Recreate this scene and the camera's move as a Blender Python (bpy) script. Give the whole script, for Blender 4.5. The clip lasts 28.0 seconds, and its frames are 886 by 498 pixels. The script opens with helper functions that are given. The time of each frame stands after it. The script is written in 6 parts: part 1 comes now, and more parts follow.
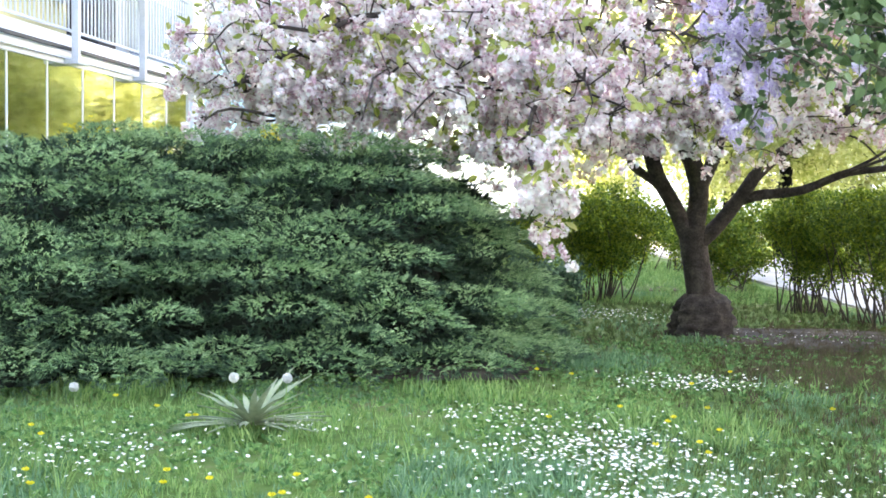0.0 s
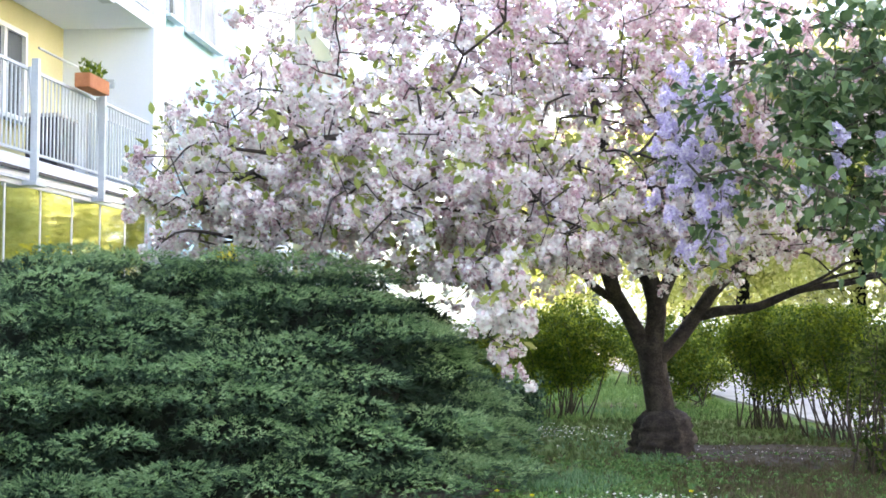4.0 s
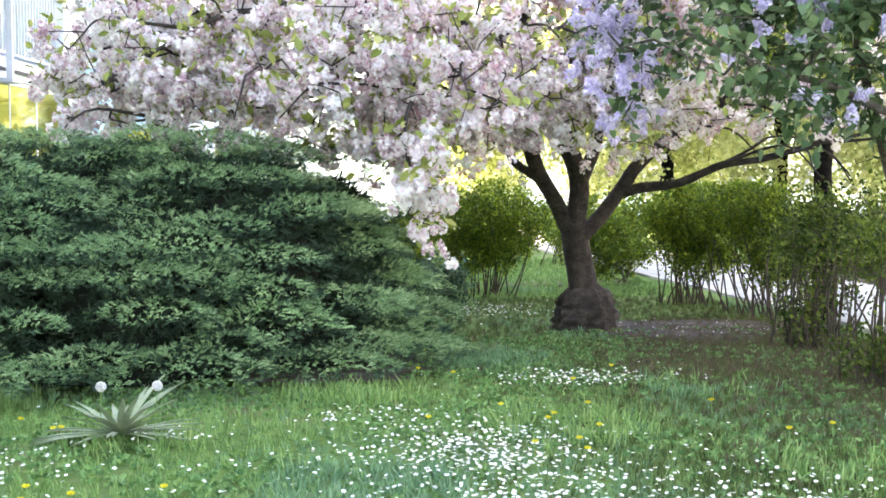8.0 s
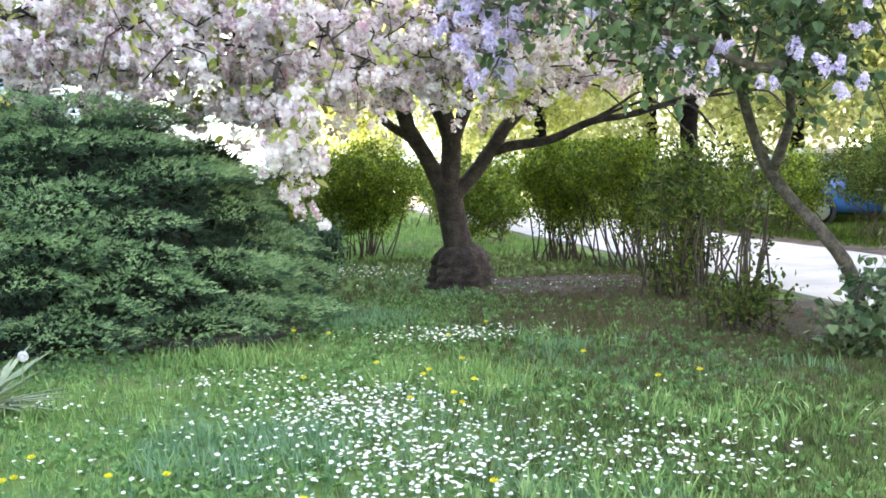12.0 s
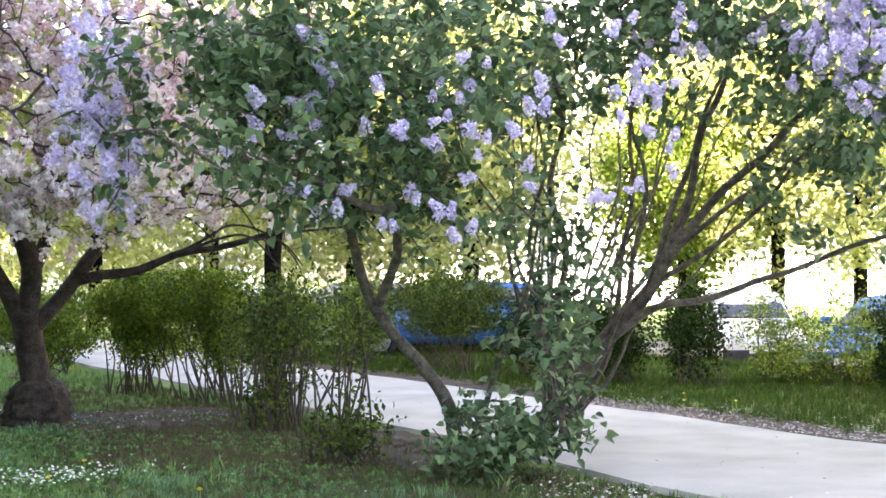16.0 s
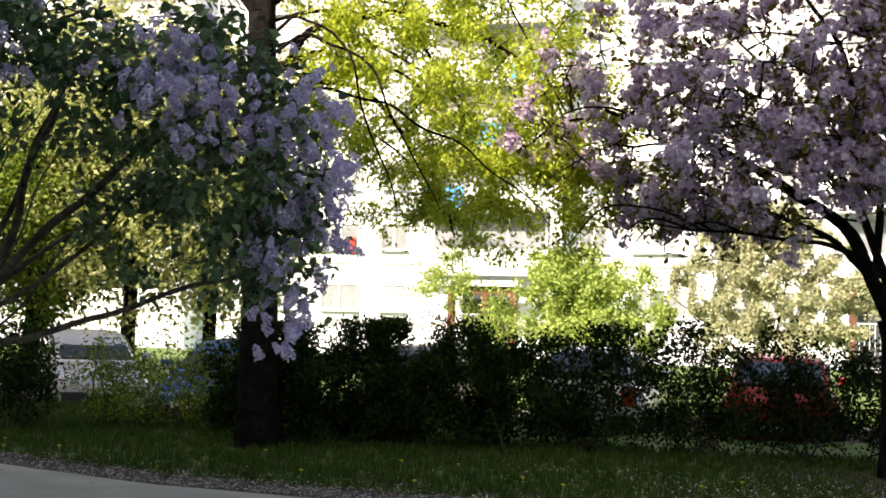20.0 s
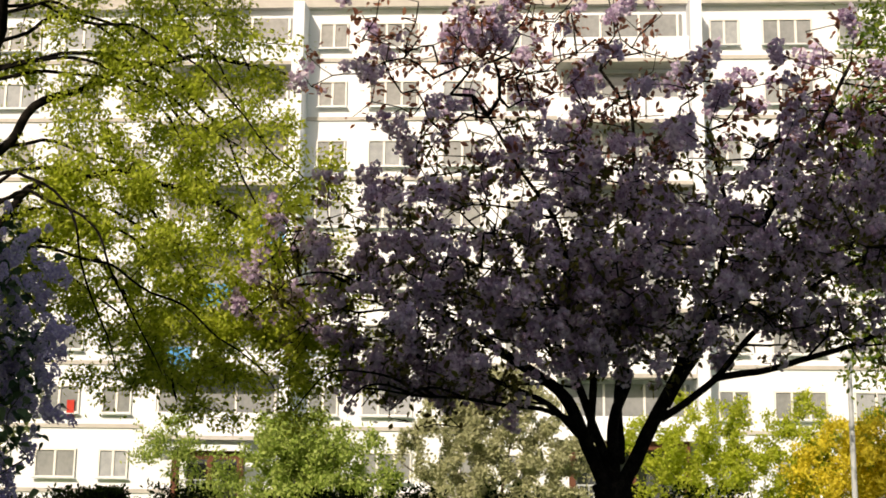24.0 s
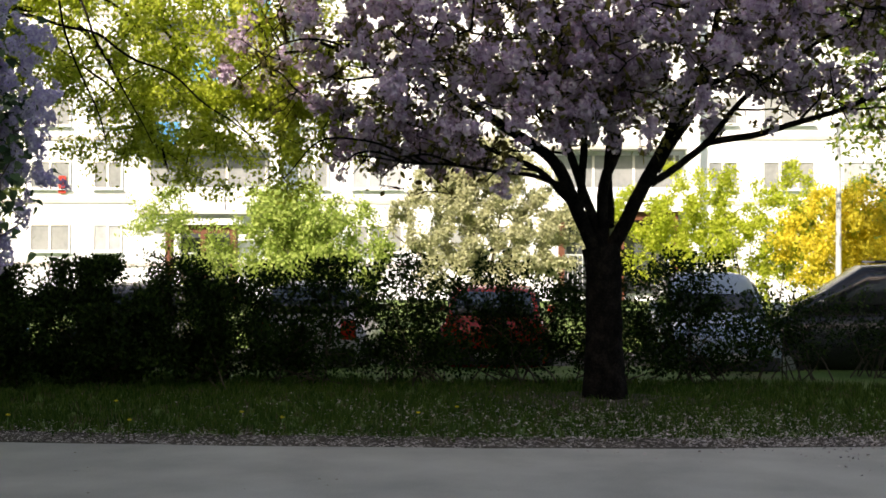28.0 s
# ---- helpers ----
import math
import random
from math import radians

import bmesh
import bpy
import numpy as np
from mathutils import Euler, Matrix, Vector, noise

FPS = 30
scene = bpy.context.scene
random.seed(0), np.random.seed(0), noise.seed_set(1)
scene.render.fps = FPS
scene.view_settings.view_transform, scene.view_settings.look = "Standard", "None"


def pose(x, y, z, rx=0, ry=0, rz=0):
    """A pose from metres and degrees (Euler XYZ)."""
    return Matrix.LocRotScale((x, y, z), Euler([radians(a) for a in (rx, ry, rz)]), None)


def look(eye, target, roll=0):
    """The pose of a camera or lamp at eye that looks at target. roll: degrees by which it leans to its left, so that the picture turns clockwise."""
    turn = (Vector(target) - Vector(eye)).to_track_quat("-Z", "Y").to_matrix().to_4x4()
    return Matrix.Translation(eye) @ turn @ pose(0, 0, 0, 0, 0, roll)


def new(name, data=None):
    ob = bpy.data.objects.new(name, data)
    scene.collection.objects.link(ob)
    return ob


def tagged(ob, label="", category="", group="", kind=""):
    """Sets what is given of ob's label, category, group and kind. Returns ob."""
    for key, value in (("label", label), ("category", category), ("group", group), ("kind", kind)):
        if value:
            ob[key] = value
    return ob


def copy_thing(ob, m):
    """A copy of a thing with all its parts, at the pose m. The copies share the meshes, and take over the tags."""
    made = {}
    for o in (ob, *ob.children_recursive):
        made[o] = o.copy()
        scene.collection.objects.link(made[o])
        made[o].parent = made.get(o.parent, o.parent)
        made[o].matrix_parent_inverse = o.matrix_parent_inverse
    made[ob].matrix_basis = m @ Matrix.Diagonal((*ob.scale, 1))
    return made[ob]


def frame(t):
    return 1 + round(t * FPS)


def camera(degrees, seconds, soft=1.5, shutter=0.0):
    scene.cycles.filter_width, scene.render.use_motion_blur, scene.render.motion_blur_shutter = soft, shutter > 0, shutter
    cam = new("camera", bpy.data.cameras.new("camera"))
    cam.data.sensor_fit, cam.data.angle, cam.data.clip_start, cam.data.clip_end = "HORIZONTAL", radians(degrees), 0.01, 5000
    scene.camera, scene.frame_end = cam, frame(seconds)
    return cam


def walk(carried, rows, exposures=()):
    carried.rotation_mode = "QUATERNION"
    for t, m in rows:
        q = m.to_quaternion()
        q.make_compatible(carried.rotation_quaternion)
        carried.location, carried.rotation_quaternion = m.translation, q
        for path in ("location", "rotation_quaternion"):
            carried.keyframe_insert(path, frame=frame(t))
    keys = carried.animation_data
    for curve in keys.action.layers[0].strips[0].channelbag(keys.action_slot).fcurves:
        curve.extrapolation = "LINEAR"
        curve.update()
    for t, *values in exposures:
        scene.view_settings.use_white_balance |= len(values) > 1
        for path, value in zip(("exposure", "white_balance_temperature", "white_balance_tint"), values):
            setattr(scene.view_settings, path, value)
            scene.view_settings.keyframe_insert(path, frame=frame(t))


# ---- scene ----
cam = camera(38.0, 28.0, soft=1.7)
EYE = 1.5
# seconds, place, yaw, pitch, roll
ROWS = [
    (0.0, 0.001, 0.001, -0.008, -0.00, -2.30, -0.57),
    (0.5, 0.004, 0.002, -0.011, -0.02, -2.31, -0.48),
    (1.0, 0.008, 0.001, -0.002, -0.05, -2.32, -0.40),
    (1.5, 0.006, 0.007, -0.003, -0.09, -2.14, -0.32),
    (2.0, 0.019, -0.004, 0.001, -0.28, -2.00, -0.16),
    (2.5, 0.026, -0.001, 0.007, -0.87, -1.73, -0.02),
    (3.0, 0.035, 0.010, 0.016, -1.31, -0.77, -0.16),
    (3.5, 0.030, 0.007, 0.028, -1.52, 1.32, -0.23),
    (5.5, 0.024, -0.028, 0.060, -2.81, 3.88, 0.57),
    (6.0, 0.087, 0.059, 0.032, -3.60, 2.59, 0.39),
    (6.5, 0.091, 0.129, 0.013, -4.34, 1.21, 0.24),
    (7.0, 0.103, 0.107, 0.006, -4.67, -0.01, 0.12),
    (7.5, 0.108, 0.126, -0.004, -4.78, -1.39, 0.41),
    (8.0, 0.107, 0.162, -0.021, -4.91, -2.34, 0.50),
    (8.5, 0.114, 0.173, -0.024, -5.17, -3.20, 0.51),
    (9.0, 0.109, 0.162, -0.025, -5.41, -3.97, 0.44),
    (9.5, 0.107, 0.166, -0.034, -5.75, -4.67, 0.41),
    (10.0, 0.126, 0.188, -0.039, -6.15, -5.13, 0.92),
    (10.5, 0.135, 0.208, -0.033, -6.70, -5.39, 0.90),
    (11.0, 0.152, 0.193, -0.025, -8.81, -5.26, 0.98),
    (11.5, 0.179, 0.188, -0.055, -9.80, -4.84, 1.40),
    (13.5, -0.155, 0.099, -0.035, -15.72, -0.33, 1.64),
    (14.0, -0.279, 0.181, -0.008, -19.44, 0.96, 1.37),
    (14.5, -0.353, 0.214, 0.002, -22.41, 1.64, 0.77),
    (15.0, -0.381, 0.238, 0.010, -25.01, 1.71, 0.71),
    (15.5, -0.385, 0.266, 0.014, -27.76, 1.58, 0.65),
    (16.0, -0.371, 0.289, 0.006, -30.64, 1.23, 0.59),
    (16.5, -0.338, 0.281, 0.004, -33.57, 1.11, -0.00),
    (17.0, -0.223, 0.253, -0.007, -37.03, 1.14, -0.17),
    (17.5, -0.127, 0.266, -0.009, -40.37, 1.49, -0.46),
    (18.0, -0.060, 0.272, 0.006, -43.44, 1.76, -1.07),
    (18.5, 0.011, 0.271, 0.007, -46.66, 2.48, -1.24),
    (19.0, 0.041, 0.242, 0.006, -49.61, 2.88, -1.08),
    (19.5, 0.050, 0.241, -0.001, -53.68, 3.27, -1.29),
    (20.0, 0.072, 0.264, 0.012, -58.38, 3.27, -1.52),
    (20.5, 0.114, 0.286, 0.017, -61.74, 3.55, -1.08),
    (21.0, 0.162, 0.287, 0.012, -65.15, 4.58, 0.50),
    (21.5, 0.170, 0.282, 0.025, -67.63, 6.13, -0.36),
    (22.0, 0.139, 0.252, 0.028, -68.54, 7.88, -0.55),
    (22.5, 0.117, 0.231, 0.042, -69.10, 9.59, -1.10),
    (24.5, 0.097, 0.218, 0.047, -70.52, 10.57, -0.53),
    (25.0, 0.126, 0.227, 0.024, -70.79, 8.50, -0.91),
    (25.5, 0.128, 0.223, 0.013, -70.40, 6.93, -0.71),
    (26.0, 0.119, 0.226, -0.002, -69.82, 5.50, -0.49),
    (26.5, 0.128, 0.234, -0.017, -68.75, 3.56, -0.08),
    (27.0, 0.126, 0.235, -0.024, -68.10, 1.78, 0.20),
    (27.5, 0.114, 0.239, -0.033, -67.82, 1.01, -0.07),
    (28.0, 0.118, 0.235, -0.037, -70.69, 0.71, -0.29),
]
walk(cam, [(t, pose(x, y, EYE + z, 90 + pitch, roll, yaw)) for t, x, y, z, yaw, pitch, roll in ROWS],
     [(0.0, 4.0, 7800, 23), (3.0, 3.85, 7800, 24), (6.0, 3.15, 7700, 25), (7.0, 3.75, 7800, 25), (8.0, 3.95, 7900, 24), (11.0, 3.95, 7900, 22), (14.0, 3.95, 7700, 24), (16.0, 3.5, 7600, 25), (17.0, 3.25, 7600, 24), (18.0, 2.65, 7400, 22), (19.0, 1.85, 7400, 20), (20.0, 1.05, 7800, 18), (22.0, 0.2, 8500, 17), (25.0, -0.25, 8500, 15), (26.0, -0.2, 8400, 15), (27.0, 0.3, 8200, 15), (28.0, 0.65, 8000, 15)])

# ---- sky and sun ----
SUN_AZ, SUN_EL = -85.0, 33.0
world = bpy.data.worlds.new("sky")
scene.world = world
world.use_nodes = True
wt = world.node_tree
sky = wt.nodes.new("ShaderNodeTexSky")
sky.sky_type, sky.sun_disc = "NISHITA", False
sky.sun_elevation, sky.sun_rotation = radians(SUN_EL), radians(SUN_AZ)
sky.air_density, sky.dust_density = 1.0, 2.5
wt.links.new(sky.outputs[0], wt.nodes["Background"].inputs[0])
wt.nodes["Background"].inputs[1].default_value = 0.108
sun = new("sun", bpy.data.lights.new("sun", "SUN"))
sun.data.energy, sun.data.angle, sun.data.color = 5.0, radians(0.53), (1.0, 0.965, 0.92)
sa, se = radians(SUN_AZ), radians(SUN_EL)
sun.matrix_world = look((60 * math.sin(sa) * math.cos(se), 60 * math.cos(sa) * math.cos(se), 60 * math.sin(se)), (0, 0, 0))

rng = np.random.default_rng(7)


# ---- materials ----
def material(name, colors, rough=0.8, scale=6.0, fine=60.0, bump=0.2, metal=0.0, thin=0.0, island=0.0, spec=0.3, distance=0.01):
    """colors: two to four base colours, dark to light, spread by noise at two scales; thin: share of light let through; island: share of colour change from piece to piece."""
    m = bpy.data.materials.new(name)
    m.use_nodes = True
    nt = m.node_tree
    n, ln = nt.nodes, nt.links
    b = n["Principled BSDF"]
    geo, tex = n.new("ShaderNodeNewGeometry"), n.new("ShaderNodeTexNoise")
    tex.inputs["Scale"].default_value, tex.inputs["Detail"].default_value = scale, 4
    ln.new(geo.outputs["Position"], tex.inputs["Vector"])
    tex2 = n.new("ShaderNodeTexNoise")
    tex2.inputs["Scale"].default_value, tex2.inputs["Detail"].default_value = fine, 3
    ln.new(geo.outputs["Position"], tex2.inputs["Vector"])
    mix = n.new("ShaderNodeMix")
    mix.inputs[0].default_value = 0.4
    ln.new(tex.outputs["Fac"], mix.inputs[2])
    ln.new(tex2.outputs["Fac"], mix.inputs[3])
    fac = mix.outputs[0]
    if island:
        mi = n.new("ShaderNodeMix")
        mi.inputs[0].default_value = island
        ln.new(fac, mi.inputs[2])
        ln.new(geo.outputs["Random Per Island"], mi.inputs[3])
        fac = mi.outputs[0]
    ramp = n.new("ShaderNodeValToRGB")
    lo, hi = (0.36, 0.64) if island < 0.5 else (0.2, 0.8)
    while len(ramp.color_ramp.elements) < len(colors):
        ramp.color_ramp.elements.new(0.5)
    for i, c in enumerate(colors):
        e = ramp.color_ramp.elements[i]
        e.position, e.color = lo + (hi - lo) * i / max(1, len(colors) - 1), (*c, 1)
    ln.new(fac, ramp.inputs[0])
    ln.new(ramp.outputs[0], b.inputs["Base Color"])
    b.inputs["Roughness"].default_value, b.inputs["Metallic"].default_value = rough, metal
    b.inputs["Specular IOR Level"].default_value = spec
    if bump:
        bp = n.new("ShaderNodeBump")
        bp.inputs["Strength"].default_value, bp.inputs["Distance"].default_value = bump, distance
        ln.new(mix.outputs[0], bp.inputs["Height"])
        ln.new(bp.outputs[0], b.inputs["Normal"])
    if thin:
        tr, ms = n.new("ShaderNodeBsdfTranslucent"), n.new("ShaderNodeMixShader")
        ln.new(ramp.outputs[0], tr.inputs[0])
        ms.inputs[0].default_value = thin
        ln.new(b.outputs[0], ms.inputs[1])
        ln.new(tr.outputs[0], ms.inputs[2])
        ln.new(ms.outputs[0], n["Material Output"].inputs[0])
    return m


M = {
    "lawn": material("lawn", [(0.05, 0.10, 0.02), (0.09, 0.17, 0.03), (0.12, 0.19, 0.05), (0.16, 0.16, 0.07)], 0.95, 0.7, 18, 0.6, distance=0.03),
    "grass": material("grass_blade", [(0.10, 0.21, 0.06), (0.19, 0.35, 0.105), (0.35, 0.50, 0.18)], 0.6, 1.5, 8, 0, thin=0.35, island=0.6),
    # darker copy of the lawn grass, with the tree shade in its colour
    "shadegrass": material("shaded_grass_blade", [(0.036, 0.072, 0.019), (0.068, 0.12, 0.032), (0.115, 0.17, 0.05), (0.165, 0.17, 0.075)], 0.7, 1.5, 8, 0, thin=0.3, island=0.6),
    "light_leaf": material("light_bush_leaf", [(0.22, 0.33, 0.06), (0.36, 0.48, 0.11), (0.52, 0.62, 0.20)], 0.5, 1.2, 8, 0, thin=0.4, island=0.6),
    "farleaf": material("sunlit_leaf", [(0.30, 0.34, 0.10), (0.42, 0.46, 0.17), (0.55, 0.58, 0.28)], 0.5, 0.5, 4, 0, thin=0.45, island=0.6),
    "sapling_leaf": material("sapling_leaf", [(0.025, 0.055, 0.010), (0.06, 0.10, 0.018), (0.14, 0.19, 0.03)], 0.6, 2, 12, 0, thin=0.25, island=0.6, spec=0.15),
    "bluegrass": material("blue_grass_blade", [(0.08, 0.20, 0.09), (0.15, 0.30, 0.15), (0.25, 0.41, 0.22)], 0.6, 1.5, 8, 0, thin=0.3, island=0.6),
    "weed": material("weed_leaf", [(0.06, 0.16, 0.05), (0.13, 0.28, 0.085), (0.25, 0.41, 0.14)], 0.55, 2, 12, 0, thin=0.25, island=0.6),
    # verge blades coloured darker for the shade of hedge and trees
    "verge": material("shaded_verge_blade", [(0.024, 0.060, 0.010), (0.052, 0.105, 0.018), (0.11, 0.16, 0.032)], 0.8, 1.0, 8, 0, thin=0.3, island=0.6, spec=0.08),
    "clipped": material("clipped_leaf", [(0.045, 0.10, 0.010), (0.12, 0.20, 0.016), (0.30, 0.38, 0.028)], 0.6, 1.6, 12, 0, thin=0.25, island=0.6),
    "drygrass": material("dry_grass", [(0.07, 0.055, 0.03), (0.17, 0.13, 0.08)], 0.9, 2.0, 30, 0.3, island=0.5),
    "soil": material("soil", [(0.03, 0.024, 0.017), (0.065, 0.052, 0.04), (0.12, 0.10, 0.08)], 0.95, 3, 40, 0.8, distance=0.03),
    "path": material("path_asphalt", [(0.37, 0.362, 0.33), (0.46, 0.45, 0.41), (0.54, 0.53, 0.485)], 0.9, 1.3, 90, 0.25, distance=0.005),
    "road": material("road_asphalt", [(0.10, 0.10, 0.10), (0.15, 0.15, 0.15)], 0.9, 1.0, 60, 0.2),
    "kerb": material("kerb_stone", [(0.25, 0.24, 0.22), (0.36, 0.35, 0.33)], 0.9, 4, 50, 0.3),
    "bark": material("cherry_bark", [(0.022, 0.017, 0.014), (0.048, 0.038, 0.032), (0.085, 0.07, 0.06)], 0.9, 9, 45, 0.9, distance=0.02),
    # near-black bark: the shade of trunks against the light is in the colour
    "bark_b": material("shaded_tree_bark", [(0.004, 0.0035, 0.003), (0.010, 0.009, 0.008), (0.024, 0.020, 0.017)], 0.95, 7, 40, 1.0, spec=0.05, distance=0.03),
    "bark_l": material("lilac_bark", [(0.04, 0.034, 0.027), (0.09, 0.077, 0.059), (0.17, 0.148, 0.115)], 0.9, 12, 60, 0.8, distance=0.01),
    "twig": material("twig", [(0.05, 0.04, 0.03), (0.10, 0.08, 0.06)], 0.9, 10, 60, 0.3),
    "blossom": material("cherry_blossom", [(0.52, 0.33, 0.37), (0.87, 0.74, 0.76), (0.95, 0.91, 0.90), (0.97, 0.96, 0.94)], 0.7, 2.2, 11, 0, thin=0.45, island=0.25),
    "blossom_p": material("pink_tinged_blossom", [(0.55, 0.30, 0.36), (0.80, 0.58, 0.63), (0.90, 0.76, 0.79), (0.95, 0.88, 0.88)], 0.7, 2.2, 11, 0, thin=0.45, island=0.25),
    "blossom_b": material("pink_blossom", [(0.42, 0.28, 0.42), (0.66, 0.52, 0.70), (0.84, 0.74, 0.90), (0.95, 0.89, 0.97)], 0.7, 2.6, 10, 0, thin=0.45, island=0.2),
    # leaf colour with the sun on the pink cherry's top put in
    "sunlit_copper_leaf": material("sunlit_copper_leaf", [(0.16, 0.06, 0.04), (0.30, 0.12, 0.08), (0.42, 0.20, 0.13)], 0.5, 1.5, 12, 0, thin=0.45, island=0.6),
    # paler copy of the window glass, with reflected sky in its base colour
    "far_pane": material("sky_toned_window_glass", [(0.20, 0.22, 0.23), (0.30, 0.32, 0.33)], 0.08, 0.7, 5, 0, spec=0.9),
    "cherry_leaf": material("cherry_leaf", [(0.22, 0.28, 0.06), (0.36, 0.41, 0.11), (0.50, 0.50, 0.18)], 0.5, 1.5, 12, 0, thin=0.4, island=0.6),
    "bronze_leaf": material("bronze_leaf", [(0.07, 0.05, 0.015), (0.14, 0.12, 0.025), (0.24, 0.24, 0.05)], 0.5, 1.5, 12, 0, thin=0.3, island=0.6),
    "lilac_leaf": material("lilac_leaf", [(0.03, 0.075, 0.03), (0.075, 0.14, 0.06), (0.14, 0.225, 0.10), (0.25, 0.34, 0.17)], 0.45, 2, 12, 0, thin=0.25, island=0.6),
    "lilac_flower": material("lilac_flower", [(0.54, 0.44, 0.73), (0.71, 0.62, 0.85), (0.90, 0.85, 0.95)], 0.7, 3, 20, 0, thin=0.25, island=0.6),
    # juniper tones carry shade inside, and light plus new growth at the tips
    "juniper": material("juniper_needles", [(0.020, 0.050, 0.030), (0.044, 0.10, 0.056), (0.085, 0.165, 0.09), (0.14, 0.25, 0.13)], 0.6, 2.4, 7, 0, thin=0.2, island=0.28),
    "juniper_tip": material("juniper_lit_fresh_growth", [(0.10, 0.21, 0.10), (0.23, 0.40, 0.185), (0.48, 0.66, 0.34)], 0.6, 2.4, 7, 0, thin=0.25, island=0.28),
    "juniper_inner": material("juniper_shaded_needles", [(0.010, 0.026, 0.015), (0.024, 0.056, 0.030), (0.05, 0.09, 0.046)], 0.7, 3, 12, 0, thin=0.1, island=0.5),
    "juniper_core": material("juniper_shaded_twigs", [(0.006, 0.010, 0.006), (0.018, 0.022, 0.013)], 0.95, 5, 30, 0.8),
    # hedge leaves near black, with the backlit shade put in the colour
    "shaded_hedge_leaf": material("shaded_hedge_leaf", [(0.007, 0.018, 0.004), (0.016, 0.038, 0.007), (0.045, 0.085, 0.015)], 0.75, 2, 12, 0, thin=0.2, island=0.6, spec=0.1),
    "bush_leaf": material("bush_leaf", [(0.05, 0.11, 0.015), (0.12, 0.20, 0.02), (0.24, 0.30, 0.03)], 0.5, 1.2, 12, 0, thin=0.4, island=0.6),
    "spring_leaf": material("spring_leaf", [(0.30, 0.39, 0.035), (0.48, 0.57, 0.06), (0.66, 0.71, 0.13)], 0.5, 1.2, 12, 0, thin=0.5, island=0.6),
    "forsythia": material("forsythia_flower", [(0.62, 0.52, 0.05), (0.88, 0.78, 0.10)], 0.6, 2, 12, 0, thin=0.4, island=0.6),
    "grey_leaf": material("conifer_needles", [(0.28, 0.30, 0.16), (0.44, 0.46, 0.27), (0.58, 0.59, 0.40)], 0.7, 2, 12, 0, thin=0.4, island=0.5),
    "white_petal": material("daisy_petal", [(0.78, 0.76, 0.76), (0.85, 0.84, 0.84)], 0.7, 5, 30, 0, thin=0.2),
    "yellow_petal": material("dandelion_petal", [(0.76, 0.62, 0.03), (0.88, 0.76, 0.06)], 0.7, 5, 60, 0),
    "clock": material("dandelion_seed", [(0.6, 0.6, 0.58), (0.8, 0.8, 0.78)], 0.9, 20, 90, 0, thin=0.4),
    "yucca": material("yucca_leaf", [(0.14, 0.20, 0.11), (0.25, 0.32, 0.19), (0.38, 0.43, 0.28)], 0.55, 4, 30, 0.1, thin=0.1, island=0.4),
    "litter": material("petal_litter", [(0.40, 0.34, 0.31), (0.68, 0.61, 0.58)], 0.8, 3, 20, 0, island=0.7),
    "render_w": material("white_render", [(0.77, 0.83, 0.91), (0.82, 0.87, 0.94)], 0.9, 0.6, 40, 0.08),
    "render_b": material("blue_render", [(0.40, 0.64, 0.75), (0.48, 0.71, 0.80)], 0.9, 0.8, 40, 0.08),
    "render_y": material("yellow_render", [(0.62, 0.56, 0.30), (0.70, 0.64, 0.38)], 0.9, 0.8, 40, 0.08),
    "concrete": material("concrete", [(0.42, 0.41, 0.39), (0.54, 0.53, 0.51)], 0.9, 1.5, 40, 0.2),
    "frame": material("window_frame", [(0.74, 0.74, 0.73), (0.80, 0.80, 0.79)], 0.5, 2, 20, 0.02),
    "brown": material("brown_frame", [(0.09, 0.032, 0.018), (0.15, 0.055, 0.03)], 0.6, 3, 30, 0.1),
    "pane": material("dark_window_glass", [(0.05, 0.06, 0.07), (0.10, 0.11, 0.12)], 0.06, 0.7, 5, 0, spec=0.9),
    "curtain": material("curtain", [(0.28, 0.31, 0.34), (0.40, 0.43, 0.46)], 0.9, 3, 30, 0.2),
    "red": material("red_curtain", [(0.50, 0.04, 0.03), (0.62, 0.07, 0.05)], 0.9, 3, 30, 0.1),
    "awning": material("blue_awning", [(0.05, 0.25, 0.50), (0.09, 0.34, 0.62)], 0.8, 3, 30, 0.1),
    "mirror_glass": material("balcony_glass", [(0.60, 0.63, 0.54), (0.68, 0.71, 0.62)], 0.04, 1.2, 6, 0.04, metal=1.0, spec=1.0, distance=0.02),
    "metal": material("painted_metal", [(0.48, 0.53, 0.58), (0.58, 0.63, 0.67)], 0.45, 6, 40, 0.05, metal=0.2),
    "darkmetal": material("dark_metal", [(0.04, 0.04, 0.05), (0.07, 0.07, 0.08)], 0.5, 6, 40, 0.05, metal=0.5),
    "terracotta": material("terracotta", [(0.42, 0.15, 0.07), (0.52, 0.21, 0.10)], 0.8, 6, 40, 0.1),
    "rubber": material("tyre_rubber", [(0.015, 0.015, 0.015), (0.03, 0.03, 0.03)], 0.85, 9, 50, 0.1),
    "rim": material("wheel_rim", [(0.40, 0.41, 0.42), (0.5, 0.5, 0.5)], 0.3, 8, 40, 0, metal=0.9),
    "carglass": material("car_glass", [(0.02, 0.025, 0.03), (0.05, 0.055, 0.06)], 0.04, 2, 9, 0, spec=1.0),
    "taillight": material("tail_light", [(0.55, 0.02, 0.01), (0.75, 0.05, 0.02)], 0.15, 9, 40, 0, spec=0.8),
    "headlight": material("head_light", [(0.6, 0.6, 0.62), (0.75, 0.75, 0.75)], 0.1, 9, 40, 0, spec=0.9),
